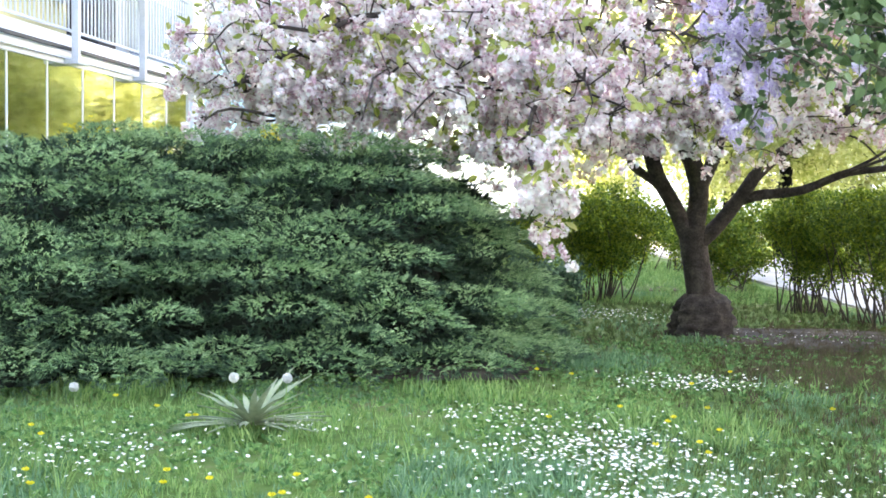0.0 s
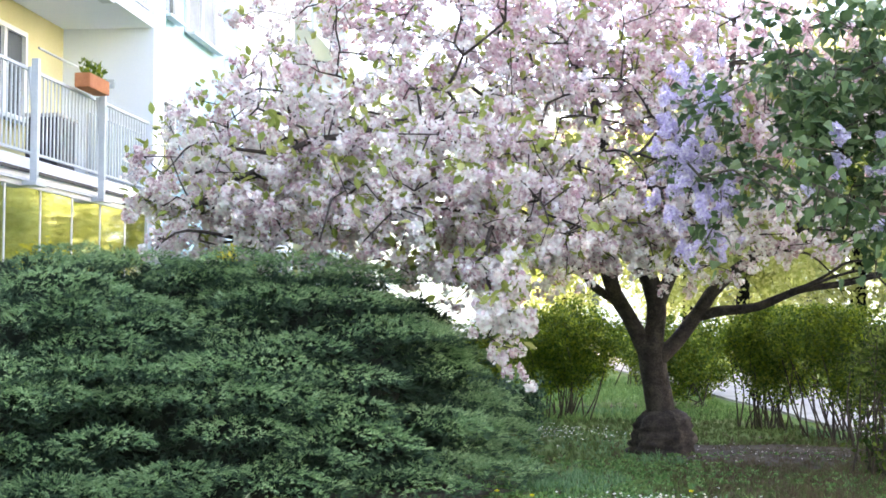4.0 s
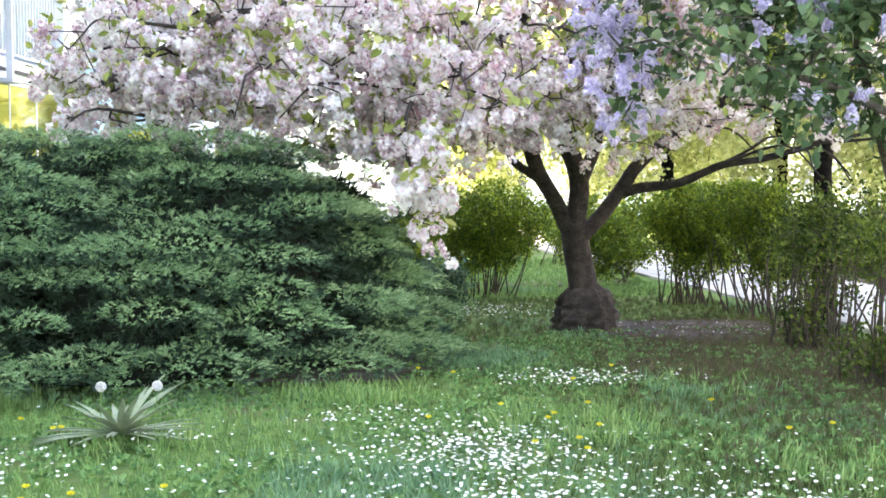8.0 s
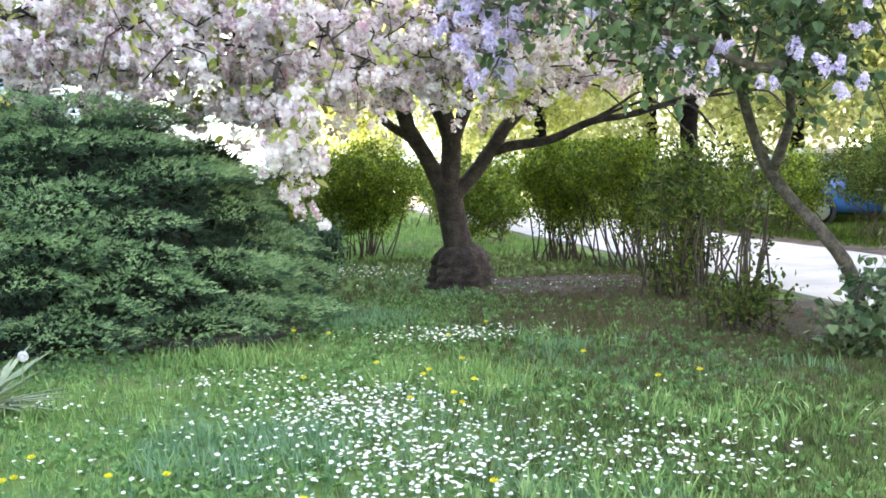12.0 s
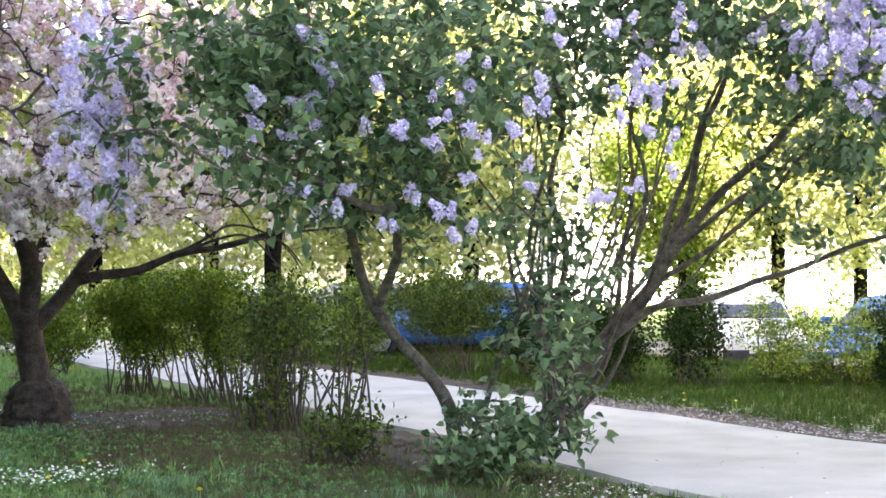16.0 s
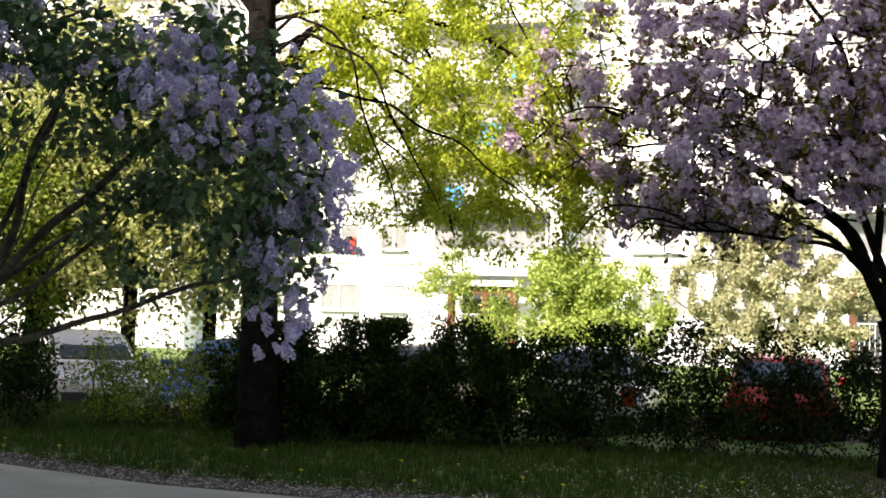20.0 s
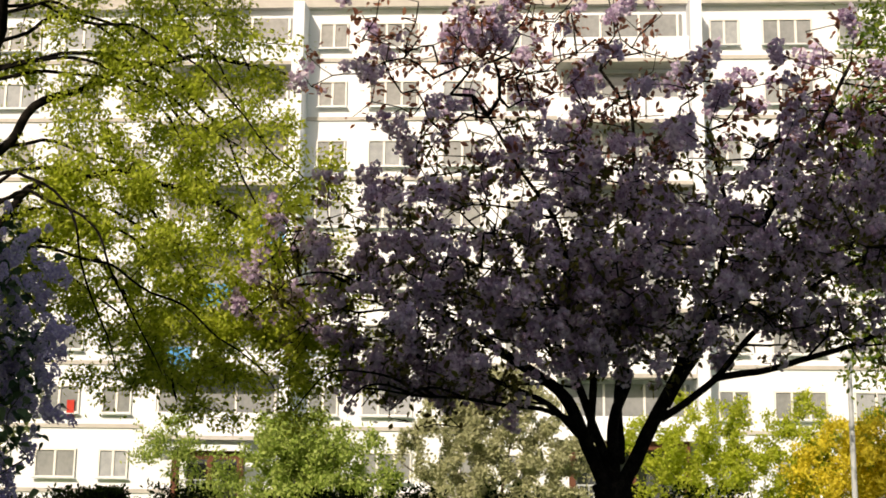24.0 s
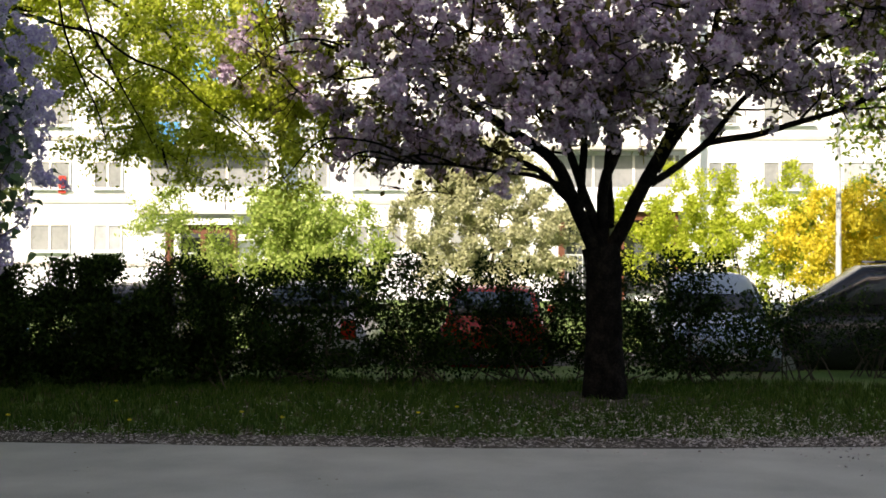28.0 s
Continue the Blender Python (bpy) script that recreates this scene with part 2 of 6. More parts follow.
    "plate": material("plate_white", [(0.7, 0.7, 0.68), (0.78, 0.78, 0.76)], 0.5, 9, 40, 0),
}
for nm, c in (("red", (0.42, 0.03, 0.02)), ("silver", (0.42, 0.46, 0.50)), ("dark", (0.02, 0.02, 0.025)), ("white", (0.72, 0.73, 0.74)), ("blue", (0.03, 0.14, 0.42)), ("paleblue", (0.38, 0.48, 0.58))):
    M["car_" + nm] = material("car_paint_" + nm, [tuple(0.85 * v for v in c), c], 0.22, 0.8, 30, 0, metal=0.15, spec=0.7)


# ---- mesh helpers ----
def np_mesh(name, verts, faces, mat, smooth=False):
    """A mesh from arrays; all faces have the same number of corners."""
    verts, faces = np.asarray(verts, np.float32), np.asarray(faces, np.int32)
    me = bpy.data.meshes.new(name)
    m, k = faces.shape
    me.vertices.add(len(verts))
    me.vertices.foreach_set("co", verts.ravel())
    me.loops.add(m * k)
    me.loops.foreach_set("vertex_index", faces.ravel())
    me.polygons.add(m)
    me.polygons.foreach_set("loop_start", np.arange(m, dtype=np.int32) * k)
    me.polygons.foreach_set("use_smooth", np.full(m, smooth))
    me.update(calc_edges=True)
    me.materials.append(mat)
    return me


def part(name, data, mat=None, parent=None, label="", kind=""):
    """Links a bmesh or a mesh as one object under a thing or a part."""
    if isinstance(data, bmesh.types.BMesh):
        me = bpy.data.meshes.new(name)
        data.to_mesh(me)
        data.free()
        me.materials.append(mat)
        data = me
    ob = new(name, data)
    if parent is not None:
        ob.parent = parent
    return tagged(ob, label, "", "", kind)


def thing(name, label, category, m=None, group="", kind=""):
    ob = new(name)
    ob.empty_display_size = 0.2
    if m is not None:
        ob.matrix_world = m
    return tagged(ob, label, category, group, kind)


def box(bm, lo, hi, bevel=0.0):
    lo, hi = Vector(lo), Vector(hi)
    r = bmesh.ops.create_cube(bm, size=1.0, matrix=Matrix.Translation((lo + hi) / 2) @ Matrix.Diagonal((*(hi - lo), 1)))
    if bevel:
        es = {e for v in r["verts"] for e in v.link_edges}
        bmesh.ops.bevel(bm, geom=list(es), offset=bevel, segments=2, affect="EDGES", profile=0.7)
    return bm


def boxed(lo, hi, bevel=0.0):
    return box(bmesh.new(), lo, hi, bevel)


def rod(bm, a, b, r0, r1=None, n=8):
    a, b = Vector(a), Vector(b)
    d = b - a
    m = Matrix.Translation((a + b) / 2) @ d.to_track_quat("Z", "Y").to_matrix().to_4x4()
    bmesh.ops.create_cone(bm, cap_ends=True, segments=n, radius1=r0, radius2=r0 if r1 is None else r1, depth=d.length, matrix=m)
    return bm


def frames_of(dirs, spin):
    """Rotation matrices whose third axis lies along dirs, turned by spin about it."""
    z = dirs / np.maximum(np.linalg.norm(dirs, axis=1, keepdims=True), 1e-9)
    ref = np.where(np.abs(z[:, 2:3]) < 0.9, np.array([[0, 0, 1.0]]), np.array([[1.0, 0, 0]]))
    x = np.cross(ref, z)
    x /= np.linalg.norm(x, axis=1, keepdims=True)
    y = np.cross(z, x)
    c, s = np.cos(spin)[:, None], np.sin(spin)[:, None]
    return np.stack([x * c + y * s, y * c - x * s, z], 2)


def scatter(tv, tf, pos, dirs, size, spin=None, r=None):
    """One array of copies of a template (tv, tf): its third axis along dirs."""
    r = r or rng
    n = len(pos)
    spin = r.uniform(0, 6.283, n) if spin is None else spin
    size = np.asarray(size, float)
    size = size[:, None, None] if size.ndim == 1 else size
    v = np.einsum("nij,kj->nki", frames_of(np.asarray(dirs, float), spin), np.asarray(tv, float)) * size + np.asarray(pos)[:, None, :]
    f = np.asarray(tf)[None] + (np.arange(n) * len(tv))[:, None, None]
    return v.reshape(-1, 3), f.reshape(-1, np.asarray(tf).shape[1])


def joined(*pairs):
    vs, fs, k = [], [], 0
    for v, f in pairs:
        vs.append(v)
        fs.append(f + k)
        k += len(v)
    return np.concatenate(vs), np.concatenate(fs)


def unit(n, r=None):
    d = (r or rng).normal(size=(n, 3))
    return d / np.linalg.norm(d, axis=1, keepdims=True)


def smooth_line(points, step=0.12, crook=0.0):
    """Points spread evenly along a rounded line through the given ones."""
    p = np.array(points, float)
    q = np.vstack([2 * p[0] - p[1], p, 2 * p[-1] - p[-2]])
    out = []
    for i in range(1, len(q) - 2):
        n = max(2, int(np.linalg.norm(q[i + 1] - q[i]) / step))
        for t in np.arange(n) / n:
            out.append(0.5 * (2 * q[i] + (q[i + 1] - q[i - 1]) * t + (2 * q[i - 1] - 5 * q[i] + 4 * q[i + 1] - q[i + 2]) * t * t + (3 * q[i] - q[i - 1] - 3 * q[i + 1] + q[i + 2]) * t ** 3))
    out = np.array(out + [p[-1]])
    s = np.arange(len(out)) * step
    w = np.minimum(1, s / 0.5) * crook
    return out + np.stack([np.sin(s * 5.1 + p[0, 0] * 9), np.cos(s * 4.3 + p[0, 1] * 7), 0.6 * np.sin(s * 6.7 + p[0, 2] * 5)], 1) * w[:, None]


def tube(line, radii, sides=12, rough=0.0, r=None):
    """A tapered tube along a line, as arrays of quads, its skin uneven by rough."""
    line = np.asarray(line, float)
    n = len(line)
    radii = np.interp(np.linspace(0, 1, n), np.linspace(0, 1, len(radii)), radii)
    tan = np.gradient(line, axis=0)
    fr = frames_of(tan, np.zeros(n))
    for i in range(1, n):
        z = fr[i, :, 2]
        x = fr[i - 1, :, 0] - z * (fr[i - 1, :, 0] @ z)
        x /= np.linalg.norm(x)
        fr[i, :, 0], fr[i, :, 1] = x, np.cross(z, x)
    a = np.arange(sides) / sides * 6.28318
    rr = radii[:, None] * np.ones((1, sides))
    if rough:
        g = r or rng
        rr = rr * (1 + rough * g.normal(size=(1, sides)) * 0.7 + rough * g.normal(size=(n, sides)) * 0.5)
    v = line[:, None, :] + rr[..., None] * (np.cos(a)[None, :, None] * fr[:, None, :, 0] + np.sin(a)[None, :, None] * fr[:, None, :, 1])
    i, j = np.meshgrid(np.arange(n - 1), np.arange(sides), indexing="ij")
    k = (j + 1) % sides
    f = np.stack([i * sides + j, i * sides + k, (i + 1) * sides + k, (i + 1) * sides + j], -1).reshape(-1, 4)
    return v.reshape(-1, 3), f


# leaf and flower templates: third axis points outward
LEAF_V = np.array([(0, 0, 0), (0.26, 0.05, 0.35), (0.2, 0.03, 0.7), (0, -0.06, 1.0), (-0.2, 0.03, 0.7), (-0.26, 0.05, 0.35), (0, -0.03, 0.45)])
LEAF_F = np.array([(0, 1, 2, 6), (6, 2, 3, 4), (0, 6, 4, 5)])
BLADE_V = np.array([(0, 0, 0), (0.27, 0.06, 0.48), (0, -0.04, 1.0), (-0.27, 0.06, 0.48)])
BLADE_F = np.array([(0, 1, 2, 3)])
HEART_V = np.array([(0, 0, 0), (0.36, 0.08, 0.08), (0.36, 0.08, 0.42), (0, -0.05, 1.0), (-0.36, 0.08, 0.42), (-0.36, 0.08, 0.08), (0, 0.0, 0.42)])
HEART_F = np.array([(0, 1, 2, 6), (6, 2, 3, 4), (0, 6, 4, 5)])


def pompon(petals, r, cup=0.5):
    """A ball of petals of radius 1."""
    d = unit(petals, r)
    q = np.array([(-0.38, -0.25, 0.55), (0.38, -0.25, 0.55), (0.45, 0.40, 0.75 + cup * 0.4), (-0.45, 0.40, 0.75 + cup * 0.4)])
    return scatter(q, np.array([(0, 1, 2, 3)]), np.zeros((petals, 3)), d, np.ones(petals), r=r)


def cluster(flowers, petals, spread, seed):
    r = np.random.default_rng(seed)
    out = []
    for c in unit(flowers, r) * spread * r.uniform(0.5, 1, (flowers, 1)):
        v, f = pompon(petals, r)
        out.append((v * r.uniform(0.42, 0.6) + c, f))
    return joined(*out)


def panicle(seed, n=110):
    """A lilac panicle of small florets round a cone, one unit long."""
    r = np.random.default_rng(seed)
    t = r.uniform(0, 1, n) ** 1.2
    a = r.uniform(0, 6.283, n)
    rad = 0.30 * (1 - t) ** 0.7 + 0.05
    p = np.stack([rad * np.cos(a), rad * np.sin(a), t], 1) + r.normal(size=(n, 3)) * 0.03
    d = np.stack([np.cos(a), np.sin(a), 0.4 + 0 * a], 1)
    q = np.array([(-0.075, -0.055, 0), (0.075, -0.055, 0.02), (0.08, 0.07, 0.07), (-0.08, 0.07, 0.06)])
    return scatter(q, np.array([(0, 1, 2, 3)]), p, d + r.normal(size=(n, 3)) * 0.4, np.ones(n), r=r)


# ---- branching ----
def inside(blobs, n, r, shell=0.35):
    """Points in ellipsoids (centre, radii, share), more of them near the skin."""
    w = np.array([b[2] for b in blobs], float)
    which = r.choice(len(blobs), n, p=w / w.sum())
    d = unit(n, r) * (r.uniform(0, 1, (n, 1)) ** shell)
    c, s = np.array([b[0] for b in blobs], float)[which], np.array([b[1] for b in blobs], float)[which]
    return c + d * s


def grow(lines, targets, r, step=0.22, sag=0.0, wander=0.04):
    """Twigs from limb lines to target points, each from the nearest wood so far. Returns places, parents and the count of limb nodes."""
    pos, par = [], []
    for ln in lines:
        base = -1
        if pos:
            base = int(np.argmin(np.linalg.norm(np.array(pos) - ln[0], axis=1)))
        for p in ln:
            pos.append(p)
            par.append(base)
            base = len(pos) - 1
    limb = len(pos)
    arr = np.zeros((limb + len(targets) * 40, 3))
    arr[:limb] = pos
    n = limb
    d0 = np.min(np.linalg.norm(targets[:, None, :] - arr[None, :limb:2, :], axis=2), axis=1)
    for t in targets[np.argsort(d0)]:
        k = int(np.argmin(np.linalg.norm(arr[:n] - t, axis=1)))
        a = arr[k].copy()
        ln = np.linalg.norm(t - a)
        m = min(39, max(1, int(ln / step)))
        for i in range(1, m + 1):
            u = i / m
            q = a + (t - a) * u + np.array([0, 0, sag * ln * math.sin(3.14159 * u)]) + (r.normal(size=3) * wander if i < m else 0)
            arr[n] = q
            par.append(k)
            k = n
            n += 1
    return arr[:n], np.array(par), limb


def twig_mesh(pos, par, limb, tip=0.004, power=2.4, top=0.028, sides=4):
    """Frustums for all twigs, thicker where more of them join."""
    n = len(pos)
    acc = np.zeros(n)
    kids = np.bincount(par[par >= 0], minlength=n)
    acc[kids == 0] = tip ** power
    for i in range(n - 1, -1, -1):
        if par[i] >= 0:
            acc[par[i]] += acc[i]
    rad = np.minimum(acc ** (1 / power), top)
    i = np.arange(limb, n)
    a, b = pos[par[i]], pos[i]
    fr = frames_of(b - a + 1e-6, np.zeros(len(i)))
    ang = np.arange(sides) / sides * 6.28318
    ring = np.cos(ang)[None, :, None] * fr[:, None, :, 0] + np.sin(ang)[None, :, None] * fr[:, None, :, 1]
    ra, rb = np.minimum(rad[par[i]], rad[i] * 1.5)[:, None, None], rad[i][:, None, None]
    v = np.concatenate([a[:, None, :] + ring * ra, b[:, None, :] + ring * rb], 1)
    j = np.arange(sides)
    k = (j + 1) % sides
    f = np.stack([j, k, k + sides, j + sides], 1)[None] + (np.arange(len(i)) * 2 * sides)[:, None, None]
    return v.reshape(-1, 3), f.reshape(-1, 4), rad


def around(pos, par, limb, rad, n, thick, jitter, r):
    """n places on the thin wood, with the way along it."""
    ok = np.arange(limb, len(pos))
    ok = ok[rad[ok] < thick]
    k = r.choice(ok, n)
    u = r.uniform(0, 1, (n, 1))
    return pos[par[k]] * (1 - u) + pos[k] * u + r.normal(size=(n, 3)) * jitter, pos[k] - pos[par[k]]


# ---- ground ----
def sheet(xs, ys, height):
    x, y = np.meshgrid(xs, ys, indexing="ij")
    v = np.stack([x, y, height(x, y)], -1).reshape(-1, 3)
    i, j = np.meshgrid(np.arange(len(xs) - 1), np.arange(len(ys) - 1), indexing="ij")
    n = len(ys)
    return v, np.stack([i * n + j, (i + 1) * n + j, (i + 1) * n + j + 1, i * n + j + 1], -1).reshape(-1, 4)


def bumps(x, y):
    near = np.exp(-((x - 2) ** 2 + (y - 8) ** 2) / 160.0)
    left = np.interp(y, [-14, -4, 5, 12, 22, 60], [25.8, 22.3, 19.3, 17.1, 15.3, 13.3])
    s = np.clip((x - left + 0.2) / 0.4, 0, 1) * np.clip((left + 9.0 - x) / 1.5, 0, 1)
    return -0.32 * s + near * (0.018 * np.sin(x * 1.7 + 0.6 * y) * np.cos(y * 1.3) + 0.010 * np.sin(x * 4.1 - y * 3.3)) - 0.03


span = np.concatenate([[-900, -300, -120, -60, -30], np.arange(-16, 40, 0.4), [46, 60, 120, 300, 900]])
tagged(part("ground", np_mesh("ground", *sheet(span, span, bumps), M["lawn"], True), None), "mown spring lawn with bare patches round the trees", "ground", kind="structure")


def strip(name, left, right, z, mat, label, category, thick=0.05):
    """A paved strip between two edge lines, with a thickness."""
    a, b = smooth_line([(*p, z) for p in left], 0.5), smooth_line([(*p, z) for p in right], 0.5)
    n = 120
    res = lambda l: np.stack([np.interp(np.linspace(0, 1, n), np.linspace(0, 1, len(l)), l[:, k]) for k in range(3)], 1)
    a, b = res(a), res(b)
    wob = 0.035
    a[:, 0] += np.sin(np.arange(n) * 1.9) * wob * 0.6 + np.sin(np.arange(n) * 0.73) * wob
    b[:, 0] += np.sin(np.arange(n) * 2.3) * wob * 0.6 + np.cos(np.arange(n) * 0.61) * wob
    dn = np.array([0, 0, -thick])
    v = np.stack([a + dn, a, b, b + dn], 1).reshape(-1, 3)
    i = np.arange(n - 1)[:, None] * 4
    f = np.concatenate([np.hstack([i + k, i + k + 1, i + k + 5, i + k + 4]) for k in range(3)])
    return tagged(part(name, np_mesh(name, v, f[:, ::-1], mat), None), label, category, kind="structure")


FAR_EDGE = [(8.9, 60), (8.7, 30), (8.7, 16), (8.65, 11), (8.6, 8.5), (9.0, 6.2), (9.8, 3.5), (11.2, 0.2), (13.5, -4), (17, -10)]
NEAR_EDGE = [(5.7, 60), (5.8, 30), (5.9, 16), (5.8, 11), (5.65, 8.2), (5.6, 6.6), (6.1, 3.8), (7.4, 0), (10, -5), (14, -12)]
strip("path", NEAR_EDGE, FAR_EDGE, 0.012, M["path"], "pale worn asphalt footpath with petals along its edges", "path")
strip("road", [(13.5, 60), (15.5, 22), (17.3, 12), (19.5, 5), (22.5, -4), (26, -14)], [(20.7, 60), (22.7, 22), (24.5, 12), (26.7, 5), (29.7, -4), (33.2, -14)], -0.31, M["road"], "grey asphalt parking road behind the hedge", "road")
strip("kerb", [(13.3, 60), (15.3, 22), (17.1, 12), (19.3, 5), (22.3, -4), (25.8, -14)], [(13.48, 60), (15.48, 22), (17.28, 12), (19.48, 5), (22.48, -4), (25.98, -14)], 0.09, M["kerb"], "low concrete kerb along the parking road", "kerb", 0.5)
strip("verge_edge", [(x - 0.03, y) for x, y in FAR_EDGE], [(x + (0.75 if y < 20 else 0.3), y) for x, y in FAR_EDGE], 0.004, M["soil"], "bare trodden edge of the verge, strewn with petals", "soil", 0.04)
strip("footpath_b", [(-3, 20.6), (2, 20.9), (5.2, 21.2)], [(-3, 21.5), (2, 21.8), (5.2, 22.2)], 0.006, M["drygrass"], "worn dry strip of trodden grass behind the bushes", "path", 0.03)


def patch(name, cx, cy, rx, ry, z, mat, label, seed):
    r = np.random.default_rng(seed)
    a = np.arange(40) / 40 * 6.28318
    k = 1 + 0.12 * np.sin(3 * a + seed) + 0.10 * np.sin(5 * a + 2 * seed) + 0.05 * r.normal(size=40)
    ring = np.stack([cx + rx * k * np.cos(a), cy + ry * k * np.sin(a), np.full(40, z)], 1)
    ring2 = ring * np.array([1, 1, 0]) * 0.5 + np.array([cx, cy, 0]) * 0.5 + np.array([0, 0, z + 0.012])
    bm = bmesh.new()
    o, i2 = [bm.verts.new(p) for p in ring], [bm.verts.new(p) for p in ring2]
    for i in range(40):
        bm.faces.new((o[i], o[(i + 1) % 40], i2[(i + 1) % 40], i2[i]))
    bm.faces.new(i2)
    return tagged(part(name, bm, mat), label, "soil", kind="structure")


patch("bare_soil", 4.1, 14.0, 1.35, 1.1, 0.0, M["soil"], "bare trodden soil with fallen petals under the cherry", 1)
# soil by the lilac, also standing in for the shade on the ground
patch("bare_soil", 5.1, 10.4, 0.75, 1.6, 0.0, M["soil"], "bare soil under the lilac bushes, also darkening the ground for shade", 2)
patch("bare_soil", -1.2, 11.7, 2.3, 1.35, 0.0, M["soil"], "dark soil under the spreading juniper", 3)
patch("bare_soil", 13.9, 3.4, 1.0, 1.2, 0.0, M["soil"], "soil strewn with petals under the pink cherry", 4)


# ---- buildings ----
def window(parent, x, z, w, h, y, panes=2, curtain=None, frame_mat="frame", sill=True):
    """A window on a wall that faces -y: frame, panes, sill, in the wall's own axes."""
    win = part("window", boxed((x, y + 0.06, z), (x + w, y + 0.10, z + h)), M["pane"] if curtain is None else M[curtain], parent)
    bm = bmesh.new()
    t = 0.07
    for lo, hi in (((x, z), (x + w, z + t)), ((x, z + h - t), (x + w, z + h)), ((x, z + t), (x + t, z + h - t)), ((x + w - t, z + t), (x + w, z + h - t))):
        box(bm, (lo[0], y + 0.0, lo[1]), (hi[0], y + 0.06, hi[1]))
    for k in range(1, panes):
        xc = x + w * k / panes
        box(bm, (xc - 0.05, y + 0.004, z + t), (xc + 0.05, y + 0.058, z + h - t))
    part("window_frame", bm, M[frame_mat], win)
    if sill:
        part("sill", boxed((x - 0.05, y - 0.14, z - 0.05), (x + w + 0.05, y - 0.002, z - 0.002)), M["metal"], win)
    return win


def railing(parent, x0, x1, z, h, y, gap=0.12):
    bm = bmesh.new()
    box(bm, (x0, y - 0.025, z + h - 0.04), (x1, y + 0.025, z + h), 0.008)
    box(bm, (x0, y - 0.02, z + 0.06), (x1, y + 0.02, z + 0.09))
    rail = part("railing", bm, M["metal"], parent, "painted steel balcony railing")
    n = int((x1 - x0) / gap)
    bar = bmesh.new()
    box(bar, (-0.012, -0.008, z + 0.09), (0.012, 0.008, z + h - 0.04))
    first = part("baluster", bar, M["metal"], rail)
    first.location = (x0 + gap, y, 0)
    for k in range(2, n):
        ob = new("baluster", first.data)
        ob.parent, ob.location = rail, (x0 + gap * k, y, 0)
    return rail


# the near block: own x runs along the facade, own y into the house
FA = radians(90 - 7.0)
near_m = Matrix.Translation((-6.47, 0.2, 0)) @ Matrix.Rotation(FA, 4, "Z")
near = thing("apartment_building", "white and light blue panel block with balconies, in shade", "building", near_m)
H_A, FL = 19.3, 2.85
S0 = 3.42    # first balcony slab's top
# walls in bays: own coordinates along the facade from -30 to 46
part("wall", boxed((-30, 1.5, -0.1), (7.4, 13, H_A)), M["render_w"], near, "white rendered wall of the taller section")
H_B = 14.8
part("wall", boxed((7.4, 1.5, -0.1), (12.0, 13, H_B)), M["render_w"], near, "white rendered wall")
part("wall", boxed((12.0, 1.5, -0.1), (20.45, 13, H_B - 0.004)), M["render_y"], near, "pale yellow wall at the back of the balconies")
part("wall", boxed((20.45, 0.0, -0.1), (21.0, 13, H_B)), M["render_w"], near, "white rendered side wall")
blue = part("wall", boxed((21.0, 0.25, -0.1), (25.7, 13, H_B - 0.004)), M["render_b"], near, "light blue rendered wall")
part("wall", boxed((25.7, 0.0, -0.1), (31.2, 13, H_B)), M["render_w"], near, "white rendered wall")
part("wall", boxed((31.2, 1.5, -0.1), (39.0, 13, H_B - 0.004)), M["render_y"], near, "pale yellow wall at the back of the balconies")
part("wall", boxed((39.0, 0.0, -0.1), (40.5, 13, H_B)), M["render_w"], near, "white rendered end wall")
part("roof", boxed((-30.2, 1.3, H_A), (7.6, 13.2, H_A + 0.35)), M["concrete"], near)
part("roof", boxed((7.4, -0.2, H_B), (40.7, 13.2, H_B + 0.35)), M["concrete"], near)
for k in range(5):
    z = S0 + FL * k
    for x0, x1 in ((12.0, 20.447), (31.203, 38.997)):
        slab = part("balcony_slab", boxed((x0, 0.02, z - 0.2), (x1, 1.497, z), 0.01), M["render_w"], near, "white concrete balcony slab")
        if k < 3:
            rl = railing(near, x0 + 0.05, x1 - 0.05, z, 1.12, 0.06)
            for xs in (13.2, 15.6, 17.9) if x0 < 20 else (33.0, 36.0):
                bm = bmesh.new()
                box(bm, (xs, -0.14, z - 0.32), (xs + 0.07, -0.05, z + 1.2), 0.01)
                rod(bm, (xs + 0.035, -0.10, z + 0.2), (xs + 0.035, -0.02, z + 1.1), 0.03)
                box(bm, (xs - 0.06, -0.16, z - 0.36), (xs + 0.26, 0.02, z - 0.3), 0.01)
                part("bracket", bm, M["metal"], near, "pale steel balcony bracket")
            window(near, x0 + 0.8, z + 0.9, 1.4, 1.35, 1.42, 2)
            window(near, x0 + 3.4, z + 0.05, 0.9, 2.2, 1.42, 1)
            window(near, x0 + 5.4, z + 0.9, 1.5, 1.35, 1.42, 2)
    for xw, w in ((21.5, 0.75), (22.9, 1.95)):
        if k < 4:
            window(near, xw, z + 0.28, w, 1.45, 0.18, 1 if w < 1 else 2, "curtain" if k % 2 and w > 1 else None)
# glazed ground-floor loggia under the first balcony
log = part("loggia", boxed((12.0, 0.03, S0 - 0.36), (20.44, 0.12, S0 - 0.204)), M["frame"], near, "white top rail of a glazed loggia")
for i in range(8):
    x = 12.03 + i * 1.05
    part("glass_panel", boxed((x, 0.06, 0.9), (x + 1.03, 0.075, S0 - 0.36), 0.0), M["mirror_glass"], log, "reflecting frameless glass panel")
